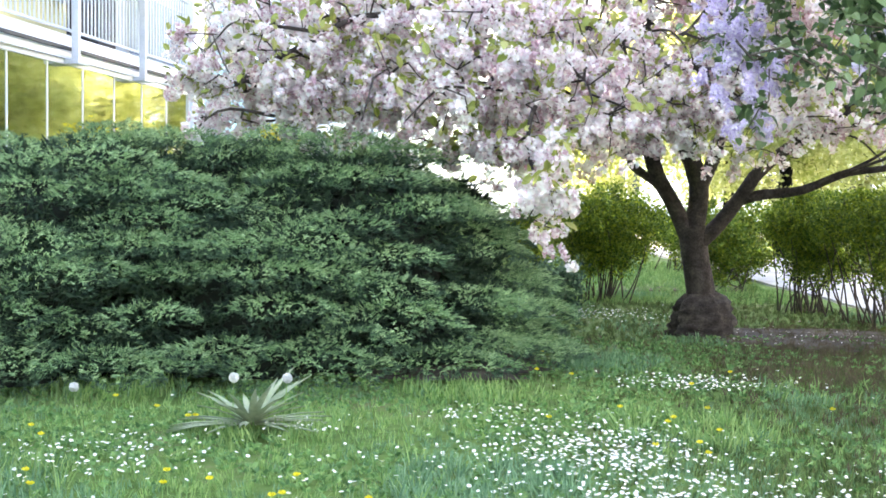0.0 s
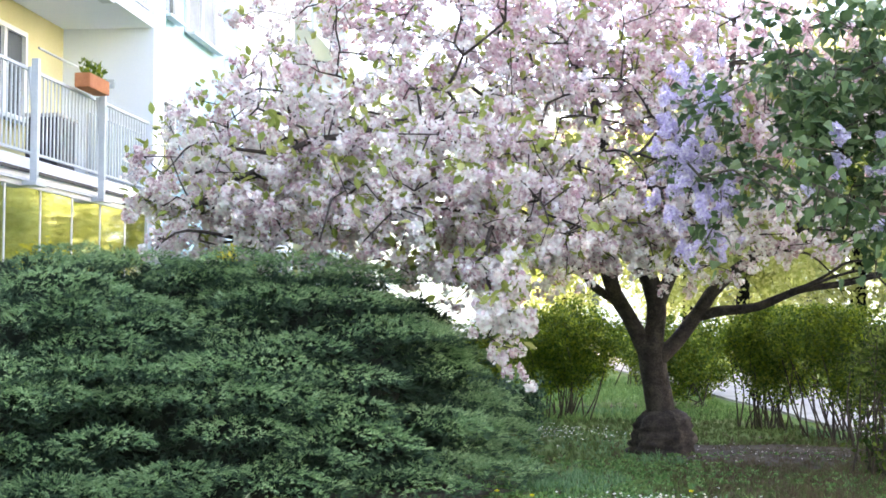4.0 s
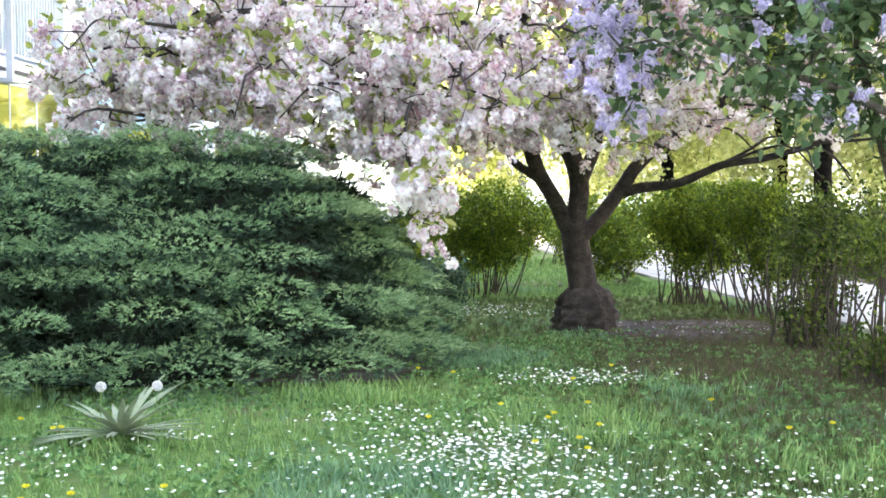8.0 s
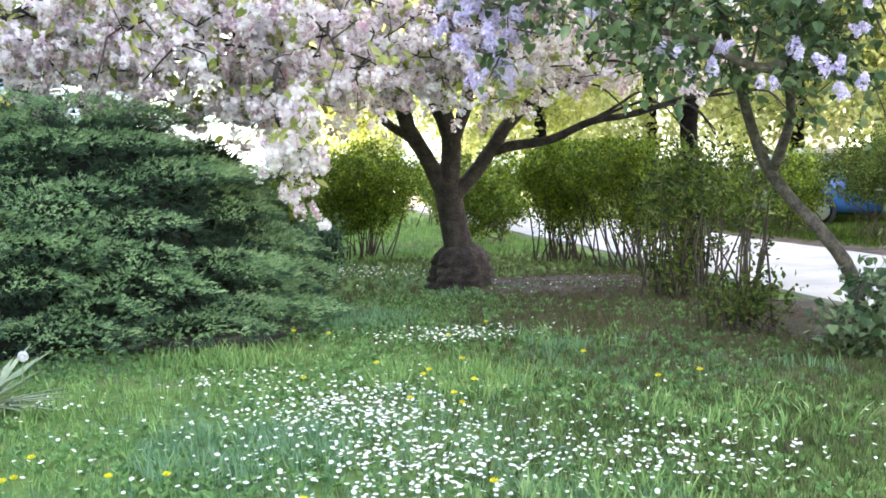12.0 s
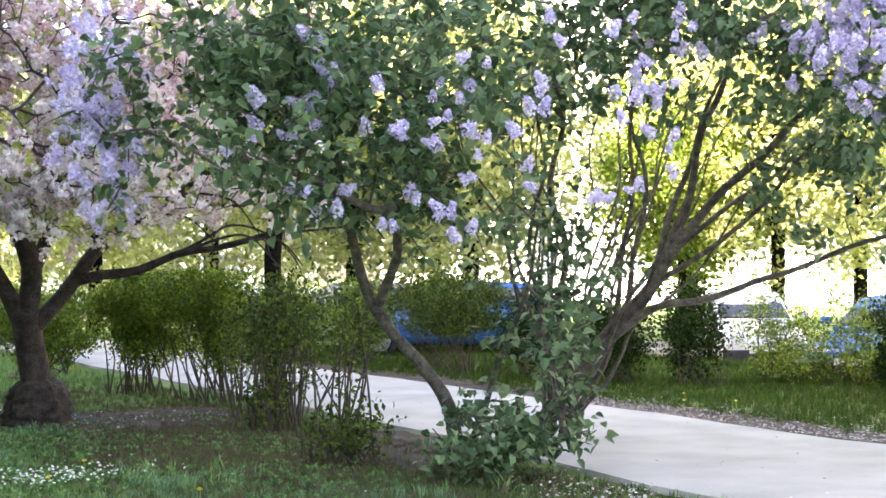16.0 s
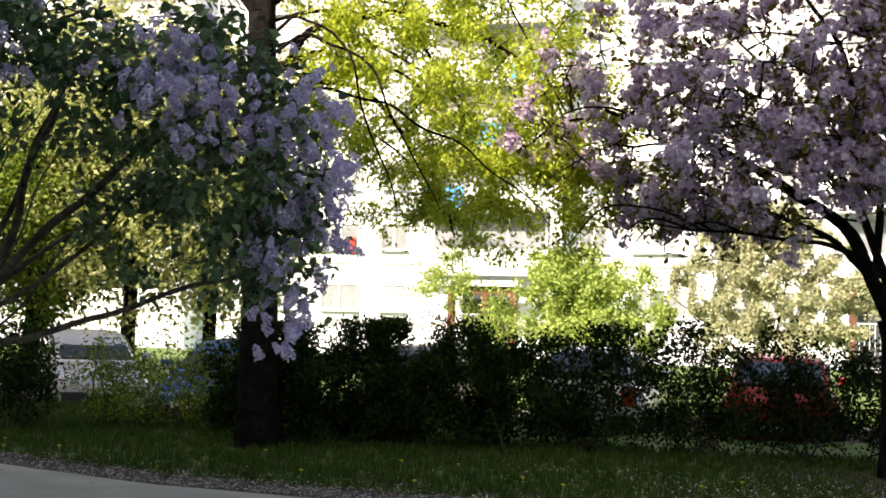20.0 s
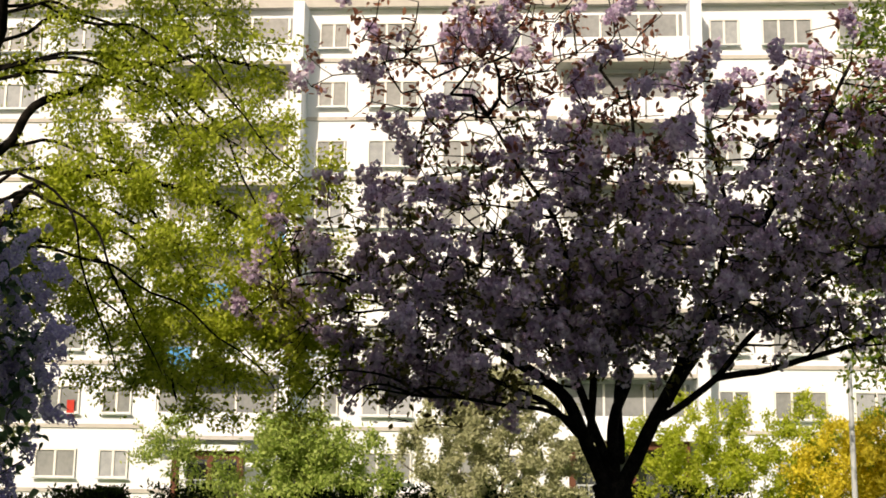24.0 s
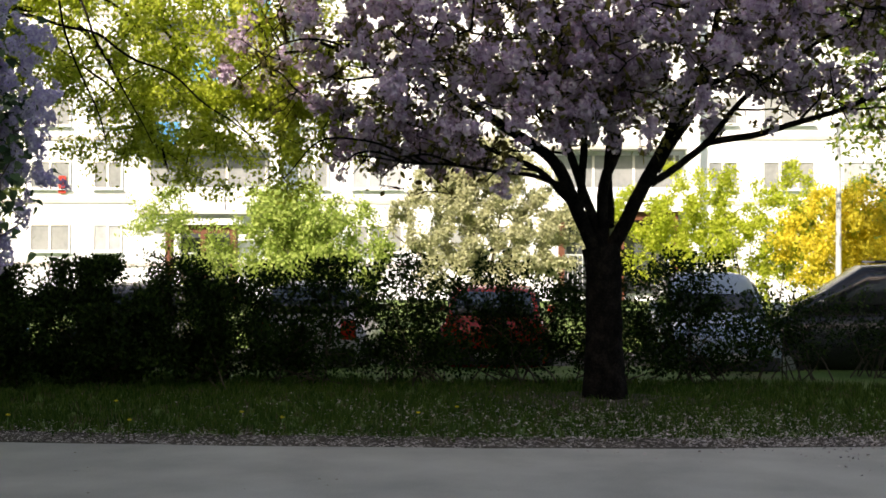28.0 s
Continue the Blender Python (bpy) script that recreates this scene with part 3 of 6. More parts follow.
for i in range(9):
    x = 12.0 + i * 1.05
    part("mullion", boxed((x - 0.012, 0.05, 0.9), (x + 0.012, 0.09, S0 - 0.362), 0.0), M["frame"], log)
part("parapet", boxed((12.0, 0.0, 0.0), (20.44, 0.14, 0.9)), M["render_w"], log)
part("drip_edge", boxed((12.0, -0.02, S0 - 0.19), (20.44, 0.018, S0 - 0.15)), M["darkmetal"], log, "dark drip edge under the slab")
part("sliding_rail", boxed((12.0, -0.01, S0 - 0.30), (20.44, 0.028, S0 - 0.265)), M["metal"], log)
# satellite dish and window box
bm = bmesh.new()
bmesh.ops.create_uvsphere(bm, u_segments=20, v_segments=10, radius=0.42, matrix=Matrix.Translation((22.75, -0.25, 7.55)) @ Matrix.Rotation(radians(70), 4, "X") @ Matrix.Diagonal((1, 1, 0.2, 1)))
rod(bm, (22.75, -0.2, 7.5), (22.85, 0.25, 7.3), 0.025)
tagged(part("satellite_dish", bm, M["metal"]), "round pale grey satellite dish on the blue wall", "satellite dish").matrix_world = near_m
bm = bmesh.new()
box(bm, (17.05, -0.24, S0 + 1.10), (17.8, -0.02, S0 + 1.30), 0.03)
fb = thing("flower_box", "terracotta flower box with green plants on the balcony rail", "flower box", near_m)
part("trough", bm, M["terracotta"], fb)
r = np.random.default_rng(3)
p = np.stack([r.uniform(17.1, 17.75, 160), r.uniform(-0.2, -0.06, 160), r.uniform(S0 + 1.28, S0 + 1.48, 160)], 1)
part("plant", np_mesh("plant", *scatter(LEAF_V, LEAF_F, p, unit(160, r) + (0, 0, 0.7), r.uniform(0.05, 0.10, 160), r=r), M["bush_leaf"]), None, fb)

for q in range(3):
    sheet = thing("balcony_screen", "pale blue-grey sheet fixed behind the balcony rail", "screen", near_m, "screens on the balcony")
    part("sheet", boxed((18.05 + q * 0.78, 0.13, S0 + 0.06), (18.80 + q * 0.78, 0.15, S0 + 0.92), 0.006), M["car_paleblue"], sheet)
    part("batten", boxed((18.05 + q * 0.78, 0.155, S0 + 0.004), (18.09 + q * 0.78, 0.19, S0 + 0.9)), M["frame"], sheet)
crate = thing("plastic_crate", "dark plastic crate standing on the balcony", "crate", near_m)
part("tub", boxed((17.3, 0.3, S0 + 0.004), (17.95, 0.75, S0 + 0.75), 0.03), M["darkmetal"], crate)
part("lid", boxed((17.27, 0.27, S0 + 0.752), (17.98, 0.78, S0 + 0.80), 0.015), M["concrete"], crate)
rod_t = thing("drying_rod", "thin grey washing rod across the balcony recess", "rod", near_m)
part("rod", rod(bmesh.new(), (17.6, 0.7, S0 + 1.75), (20.445, 0.7, S0 + 1.75), 0.018), M["metal"], rod_t)
part("rod_bracket", boxed((20.40, 0.64, S0 + 1.68), (20.447, 0.76, S0 + 1.82)), M["metal"], rod_t)

# the far block, sunlit across the car park
far_m = Matrix.Translation((52.87, 15.16, 0)) @ Matrix.Rotation(radians(16 - 90), 4, "Z")
far_b = thing("apartment_building", "eight-storey white panel block in full sun", "building", far_m)
FW, FLH = 30.0, 2.74
part("wall", boxed((-58, 0.12, -0.1), (FW, 12, 23.0)), M["render_w"], far_b, "white sunlit wall")
part("roof", boxed((-58.3, -0.25, 23.0), (FW + 0.3, 12.3, 23.5)), M["concrete"], far_b)
for k in range(8):
    z = 1.95 + FLH * k
    part("band", boxed((-58, 0.05, z - 0.62), (FW, 0.118, z - 0.45), 0.0), M["concrete"], far_b, "grey panel joint band")
    for i in range(-4, 3):
        for j, (xo, w) in enumerate(((-9.6, 1.3), (-7.3, 2.2), (-4.0, 1.8), (-1.2, 1.3))):
            x = xo + 17.4 * i
            if -58 < x < FW - 3:
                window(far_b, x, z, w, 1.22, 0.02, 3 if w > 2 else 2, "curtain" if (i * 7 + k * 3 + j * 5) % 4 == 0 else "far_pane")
part("red_curtain", boxed((-20.12, -0.012, 4.5), (-19.8, 0.012, 5.25), 0.004), M["red"], far_b, "narrow red curtain in a window")
# bays of loggias, some with blue infill, over the entrances
for i in range(-3, 2):
    x0 = 1.0 + 17.4 * i
    for k in range(1, 8):
        z = 1.95 + FLH * k - 0.95
        bay = part("loggia", boxed((x0, -1.1, z - 0.16), (x0 + 5.8, -0.02, z), 0.0), M["concrete"], far_b, "projecting loggia slab")
        for q in range(3):
            xq = x0 + 0.05 + q * 1.93
            tone = (q * 5 + k * 2 + i * 3) % 7 if i < 0 else 0
            part("parapet_panel", boxed((xq, -1.1, z + 0.002), (xq + 1.85, -1.02, z + 0.98)), M["awning"] if tone == 1 else M["render_w"], bay, "blue parapet panel" if tone == 1 else "")
        part("recess", boxed((x0 + 0.2, -0.012, z + 0.05), (x0 + 5.6, 0.05, z + 2.4)), M["far_pane"], bay, "shaded glazed back of the loggia")
        for q in range(4):
            part("glazing_bar", boxed((x0 + 0.25 + q * 1.7, -0.05, z + 0.05), (x0 + 0.35 + q * 1.7, -0.015, z + 2.4)), M["frame"], bay)
    part("side_wall", boxed((x0 + 5.8, -1.3, -0.1), (x0 + 6.3, 0.11, 22.9)), M["render_w"], far_b, "white projecting side wall")
    if i > 0 or i < -1:
        continue
    # entrance under the bay
    ea, eb, ez = (x0 + 0.5, x0 + 5.4, 3.7) if i == 0 else (x0 + 1.4, x0 + 4.4, 3.1)
    ent = part("canopy", boxed((ea - 0.4, -1.7, ez), (eb + 0.3, -1.12, ez + 0.25), 0.02), M["render_w"], far_b, "white entrance canopy")
    for q in (ea, (ea + eb) / 2, eb - 0.25):
        part("porch_post", boxed((q, -1.4, 0), (q + 0.25, -1.0, ez)), M["brown"], ent, "red-brown porch post")
    part("porch_beam", boxed((ea, -1.38, ez - 0.35), (eb, -1.02, ez - 0.004)), M["brown"], ent, "red-brown porch beam")
    part("entrance_door", boxed((ea + 0.3, -0.03, 0.3), (eb - 0.3, 0.10, ez - 0.3)), M["pane"], ent)
    for q in range(9):
        part("baluster", rod(bmesh.new(), (ea + 0.4 + q * 0.2, -1.2, 0.6), (ea + 0.4 + q * 0.2, -1.2, 1.9), 0.025, n=6), M["metal"], ent)
    part("handrail", rod(bmesh.new(), (ea + 0.3, -1.2, 1.9), (ea + 2.1, -1.2, 1.9), 0.035, n=6), M["metal"], ent)

# low sunlit houses closing the view up the path
end_m = Matrix.Translation((14, 78, 0))
end_b = thing("apartment_building", "pale distant block at the end of the path, in sun", "building", end_m)
part("wall", boxed((-34, 0.12, -0.1), (22, 10, 15)), M["render_w"], end_b)
part("roof", boxed((-34.3, -0.2, 15), (22.3, 10.3, 15.4)), M["concrete"], end_b)
for k in range(5):
    for i in range(6, 11):
        window(end_b, -32 + i * 4.7, 1.8 + 2.7 * k, 1.8, 1.35, 0.02, 2)

# white stair rails behind the juniper
st = thing("outdoor_stair", "white railed entrance stair beside the block", "stairs")
for i in range(6):
    part("step", boxed((-1.9 + 0.32 * i, 29.5, 0), (-1.583 + 0.32 * i, 31.0, 2.0 - 0.18 * i), 0.01), M["concrete"], st)
for i in range(9):
    x = -1.9 + 0.28 * i
    zt = 2.0 - 0.16 * i
    part("post", rod(bmesh.new(), (x, 29.45, zt - 0.2), (x, 29.45, zt + 1.0), 0.02, n=6), M["frame"], st)
for o in (0.5, 0.75, 1.0):
    part("handrail", rod(bmesh.new(), (-1.9, 29.45, 2.0 + o), (0.34, 29.45, 0.72 + o), 0.03, n=6), M["frame"], st)


# ---- trees ----
def wood(parent, lines, radii, mat, names, rough=0.06):
    for ln, rd, nm in zip(lines, radii, names):
        v, f = tube(ln, rd, 14 if nm == "trunk" else 10, rough)
        part(nm, np_mesh(nm, v, f, mat, True), None, parent)


def leaves_on(parent, name, mat, tv, tf, places, ways, size, r, out=0.6, up=0.0, label="", turn=0.7):
    """Leaves whose upper sides face the sky, each turned about its midrib by some turn."""
    n = len(places)
    d = unit(n, r) + out * ways / np.maximum(np.linalg.norm(ways, axis=1, keepdims=True), 1e-6) + np.array([0, 0, up])
    v, f = scatter(tv, tf, places, d, r.uniform(size[0], size[1], n), r.normal(size=n) * turn, r=r)
    return part(name, np_mesh(name, v, f, mat), None, parent, label, "stuff")


def bunched(places, each, spread, r):
    """Several places round each one, so that flowers hang in bunches."""
    p = np.repeat(places, each, axis=0)
    return p + r.normal(size=p.shape) * spread


def blossoms_on(parent, mat, places, size, r, label):
    n = len(places)
    ts = [cluster(7, 7, 1.0, s) for s in (1, 2, 3, 4)]
    which = r.integers(0, 4, n)
    pairs = []
    for k in range(4):
        s = which == k
        pairs.append(scatter(*ts[k], places[s], unit(s.sum(), r), r.uniform(size[0], size[1], s.sum()), r=r))
    v, f = joined(*pairs)
    return part("blossoms", np_mesh("blossoms", v, f, mat), None, parent, label, "stuff")


def side_boughs(limbs, foot, n, reach, r):
    """Thin boughs that leave the limbs sideways and outward, rise a little and nod at the tip."""
    out = []
    for k in range(n):
        ln = limbs[k % len(limbs)]
        p = ln[int(len(ln) * r.uniform(0.35, 0.95)) - 1]
        a = math.atan2(p[1] - foot[1], p[0] - foot[0]) + r.normal() * 0.7
        s, d = r.uniform(*reach), np.array([math.cos(a), math.sin(a), 0])
        up = r.uniform(-0.05, 0.35)
        out.append(smooth_line([p, p + d * s * 0.4 + (0, 0, s * up * 0.6), p + d * s * 0.75 + (0, 0, s * up * 0.5), p + d * s + (0, 0, s * (up * 0.3 - 0.2))], 0.1, 0.03))
    return out


def layered(p, gap):
    """Draws places together into tilted storeys, gap apart."""
    h = p[:, 2] + 0.10 * p[:, 0] + 0.06 * np.sin(p[:, 1] * 2.1)
    p[:, 2] += 0.11 * gap / 0.36 * np.sin(h * 6.28318 / gap)
    return p


def tip_nodes(pos, par, limb):
    kids = np.bincount(par[par >= 0], minlength=len(pos))
    k = np.arange(len(pos))
    return pos[(kids == 0) & (k >= limb)]


# white-pink cherry on its graft stump
r = np.random.default_rng(11)
cherry = thing("cherry_tree", "spreading cherry in full white and pink blossom with low drooping boughs", "tree")
C1 = (2.86, 14.3)
limb_pts = [
    [(2.92, 14.32, 0.0), (2.90, 14.32, 0.4), (2.82, 14.33, 0.9), (2.78, 14.32, 1.2)],
    [(2.80, 14.30, 0.95), (2.66, 14.3, 1.2), (2.44, 14.3, 1.62), (2.32, 14.2, 2.05), (2.1, 13.9, 2.6), (1.5, 13.3, 3.2), (0.4, 12.6, 3.4), (-0.9, 12.0, 3.1), (-1.9, 11.8, 2.5)],
    [(2.45, 14.3, 1.6), (2.1, 14.1, 1.88), (1.7, 13.5, 2.1), (1.1, 12.4, 2.5), (0.8, 11.2, 2.3), (0.75, 10.7, 1.7)],
    [(2.80, 14.31, 1.1), (2.81, 14.31, 1.77), (2.68, 14.3, 2.25), (2.45, 14.3, 2.8), (2.2, 14.5, 3.8), (1.8, 14.8, 5.0)],
    [(2.82, 14.30, 1.5), (3.0, 14.27, 2.05), (3.18, 14.23, 2.6), (3.5, 14.2, 3.6), (3.7, 14.0, 4.8)],
    [(2.86, 14.28, 1.02), (3.3, 14.2, 1.52), (3.54, 14.15, 1.88), (3.95, 14.0, 2.2), (4.7, 13.8, 2.7), (5.6, 13.5, 3.3)],
    [(3.3, 14.18, 1.5), (3.96, 13.9, 1.66), (4.58, 13.7, 1.84), (5.1, 13.6, 1.95), (6.0, 13.4, 2.2)],
    [(2.3, 14.2, 2.1), (1.6, 13.6, 2.35), (0.5, 12.7, 2.4), (-0.6, 12.2, 2.3), (-1.6, 11.9, 2.15)],
]
lines = [smooth_line(limb_pts[0], 0.12)] + [smooth_line(l, 0.12, 0.045) for l in limb_pts[1:]]
wood(cherry, lines, [(0.205, 0.165, 0.155, 0.155), (0.095, 0.085, 0.062, 0.042, 0.028, 0.018), (0.05, 0.038, 0.028, 0.015), (0.12, 0.095, 0.065, 0.025), (0.075, 0.058, 0.025), (0.09, 0.07, 0.042, 0.018), (0.062, 0.042, 0.03, 0.016), (0.045, 0.036, 0.026, 0.012)], M["bark"], ["trunk"] + ["limb"] * 7)
boughs = side_boughs(lines[1:], C1, 46, (0.7, 1.7), r)
wood(cherry, boughs, [(0.02, 0.014, 0.007)] * len(boughs), M["bark"], ["bough"] * len(boughs))
lines = lines + boughs
v, f = tube(smooth_line([(2.90, 14.32, -0.05), (2.91, 14.32, 0.12), (2.91, 14.32, 0.26), (2.90, 14.32, 0.36), (2.89, 14.32, 0.46)], 0.03), (0.37, 0.355, 0.355, 0.34, 0.325, 0.31, 0.27, 0.17), 24, 0.14, r)
part("graft_stump", np_mesh("graft_stump", v, f, M["bark"], True), None, cherry, "swollen dark graft base of the trunk")
blobs = [((1.6, 13.8, 4.3), (3.6, 2.6, 1.6), 7), ((-0.5, 12.3, 2.9), (2.3, 1.2, 0.95), 3.6), ((-1.6, 12.1, 2.55), (1.0, 0.8, 0.55), 1.5), ((0.7, 11.7, 2.55), (1.5, 1.3, 0.8), 2.2), ((0.75, 11.3, 2.05), (0.6, 0.7, 0.4), 0.35), ((2.7, 12.9, 2.6), (1.7, 0.9, 0.7), 2.8), ((3.2, 13.2, 3.6), (1.8, 0.9, 0.7), 1.2), ((1.4, 12.6, 2.25), (0.9, 0.6, 0.4), 0.6), ((4.3, 13.7, 3.6), (2.3, 1.8, 1.5), 1.8), ((0.85, 10.65, 1.75), (0.22, 0.3, 0.35), 0.2), ((0.80, 10.65, 1.32), (0.26, 0.2, 0.16), 0.16), ((5.2, 13.4, 2.6), (1.2, 0.9, 0.5), 0.5)]
tg = layered(inside(blobs, 2700, r, 0.55), 0.36)
tg = tg[tg[:, 2] > 1.1]
pos, par, limb = grow(lines, tg, r, 0.16, 0.08, 0.018)
v, f, rad = twig_mesh(pos, par, limb, 0.0052)
part("branchwork", np_mesh("branchwork", v, f, M["bark"]), None, cherry, kind="stuff")
tips = tip_nodes(pos, par, limb)
pl = np.concatenate([bunched(tips, 3, 0.07, r) - (0, 0, 0.05), around(pos, par, limb, rad, 2000, 0.010, 0.06, r)[0]])
pinker = pl[:, 2] + 0.25 * (pl[:, 0] - 1.5) + r.normal(size=len(pl)) * 0.7 > 4.0
blossoms_on(cherry, M["blossom"], pl[~pinker], (0.047, 0.088), r, "clusters of white to pale pink double blossom")
blossoms_on(cherry, M["blossom_p"], pl[pinker], (0.047, 0.088), r, "pinker clusters high in the crown")
pl = bunched(tips, 6, 0.055, r) + (0, 0, 0.07)
leaves_on(cherry, "leaves", M["cherry_leaf"], LEAF_V, LEAF_F, pl, np.ones((len(pl), 3)), (0.085, 0.15), r, 0.0, 0.0, "young bronze-green leaves")

# pink cherry beyond the path
r = np.random.default_rng(12)
cherry2 = thing("cherry_tree", "pink double-flowering cherry seen against the light beside the hedge", "tree")
limb_pts = [
    [(14.1, 3.24, 0.0), (14.1, 3.25, 0.7), (14.1, 3.26, 1.4), (14.08, 3.3, 1.68)],
    [(14.08, 3.3, 1.5), (14.01, 3.6, 2.28), (13.95, 3.85, 2.65), (13.8, 4.3, 3.0), (13.5, 5.1, 3.5), (13.0, 6.2, 3.9)],
    [(14.03, 3.5, 2.1), (14.05, 3.48, 2.84), (14.0, 3.6, 3.5), (13.9, 3.9, 4.6), (13.6, 4.6, 5.8)],
    [(14.09, 3.26, 1.62), (14.1, 3.24, 2.34), (14.12, 3.13, 2.84), (14.1, 3.3, 3.5), (14.2, 3.0, 4.8), (14.3, 3.1, 6.2)],
    [(14.1, 3.2, 1.6), (14.19, 2.78, 2.4), (14.24, 2.47, 3.14), (14.32, 1.93, 4.0), (14.3, 1.2, 5.2), (14.2, 0.6, 6.2)],
    [(14.19, 2.76, 2.36), (14.26, 2.34, 2.66), (14.37, 1.4, 3.6), (14.4, 0.4, 4.2)],
    [(13.98, 3.7, 2.35), (13.5, 4.1, 2.46), (12.9, 5.0, 2.55), (12.6, 5.6, 2.6)],
    [(14.1, 3.2, 1.9), (14.6, 3.3, 2.8), (15.2, 3.5, 3.8), (15.8, 3.6, 4.8)],
]
limb_pts += [
    [(14.1, 3.28, 1.66), (14.06, 3.42, 2.2), (14.0, 3.75, 2.95), (13.9, 4.2, 3.8), (13.7, 4.9, 4.7)],
    [(14.05, 3.45, 2.0), (13.9, 3.95, 2.5), (13.7, 4.6, 2.8), (13.3, 5.5, 3.1)],
    [(14.2, 2.7, 2.5), (14.2, 2.2, 3.4), (14.1, 2.0, 4.4), (14.0, 2.1, 5.5)],
    [(14.3, 2.2, 2.8), (14.4, 1.2, 3.0), (14.4, 0.2, 3.4), (14.3, -0.6, 3.9)],
]
lines = [smooth_line(limb_pts[0], 0.12)] + [smooth_line(l, 0.12, 0.022) for l in limb_pts[1:]]
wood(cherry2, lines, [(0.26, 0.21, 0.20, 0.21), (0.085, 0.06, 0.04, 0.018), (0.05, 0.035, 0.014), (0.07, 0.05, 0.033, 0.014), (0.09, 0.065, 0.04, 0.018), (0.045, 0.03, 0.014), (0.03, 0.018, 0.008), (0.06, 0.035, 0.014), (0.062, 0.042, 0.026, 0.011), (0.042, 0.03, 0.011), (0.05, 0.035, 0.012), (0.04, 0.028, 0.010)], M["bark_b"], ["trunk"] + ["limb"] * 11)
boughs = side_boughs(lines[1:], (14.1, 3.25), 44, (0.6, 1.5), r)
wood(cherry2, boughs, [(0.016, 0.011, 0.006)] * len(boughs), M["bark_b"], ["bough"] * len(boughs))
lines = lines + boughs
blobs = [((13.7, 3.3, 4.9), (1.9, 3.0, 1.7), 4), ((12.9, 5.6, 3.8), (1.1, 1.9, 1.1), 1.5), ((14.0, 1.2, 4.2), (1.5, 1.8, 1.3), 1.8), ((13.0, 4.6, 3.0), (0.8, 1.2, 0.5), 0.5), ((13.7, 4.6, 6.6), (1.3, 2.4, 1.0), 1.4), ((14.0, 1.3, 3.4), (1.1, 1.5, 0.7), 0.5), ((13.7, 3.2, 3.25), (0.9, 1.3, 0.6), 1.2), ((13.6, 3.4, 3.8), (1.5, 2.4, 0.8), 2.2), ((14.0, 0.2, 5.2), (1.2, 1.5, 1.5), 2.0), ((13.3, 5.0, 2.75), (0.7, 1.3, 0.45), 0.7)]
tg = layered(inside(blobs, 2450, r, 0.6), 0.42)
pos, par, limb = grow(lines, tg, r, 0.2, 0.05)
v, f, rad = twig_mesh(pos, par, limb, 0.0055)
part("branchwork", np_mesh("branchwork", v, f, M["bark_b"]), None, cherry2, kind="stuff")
tips = tip_nodes(pos, par, limb)
heavy = r.uniform(0, 1, len(tips)) < 0.50
pl = np.concatenate([bunched(tips[heavy], 5, 0.07, r), bunched(tips[~heavy][::3], 1, 0.04, r)])
blossoms_on(cherry2, M["blossom_b"], pl, (0.06, 0.105), r, "clusters of dusky pink double blossom")
pl = bunched(np.concatenate([tips, around(pos, par, limb, rad, 2600, 0.010, 0.05, r)[0]]), 4, 0.06, r)
# leaves above the shadow line get the sunlit copper colour
high = pl[:, 2] + r.normal(size=len(pl)) * 0.4 > 5.3
leaves_on(cherry2, "leaves", M["bronze_leaf"], LEAF_V, LEAF_F, pl[~high], np.ones(((~high).sum(), 3)), (0.06, 0.115), r, 0.0, 0.1, "young bronze-green leaves")
leaves_on(cherry2, "leaves", M["sunlit_copper_leaf"], LEAF_V, LEAF_F, pl[high], np.ones((high.sum(), 3)), (0.06, 0.115), r, 0.0, 0.1, "copper-red leaves at the top, coloured as if sunlit")

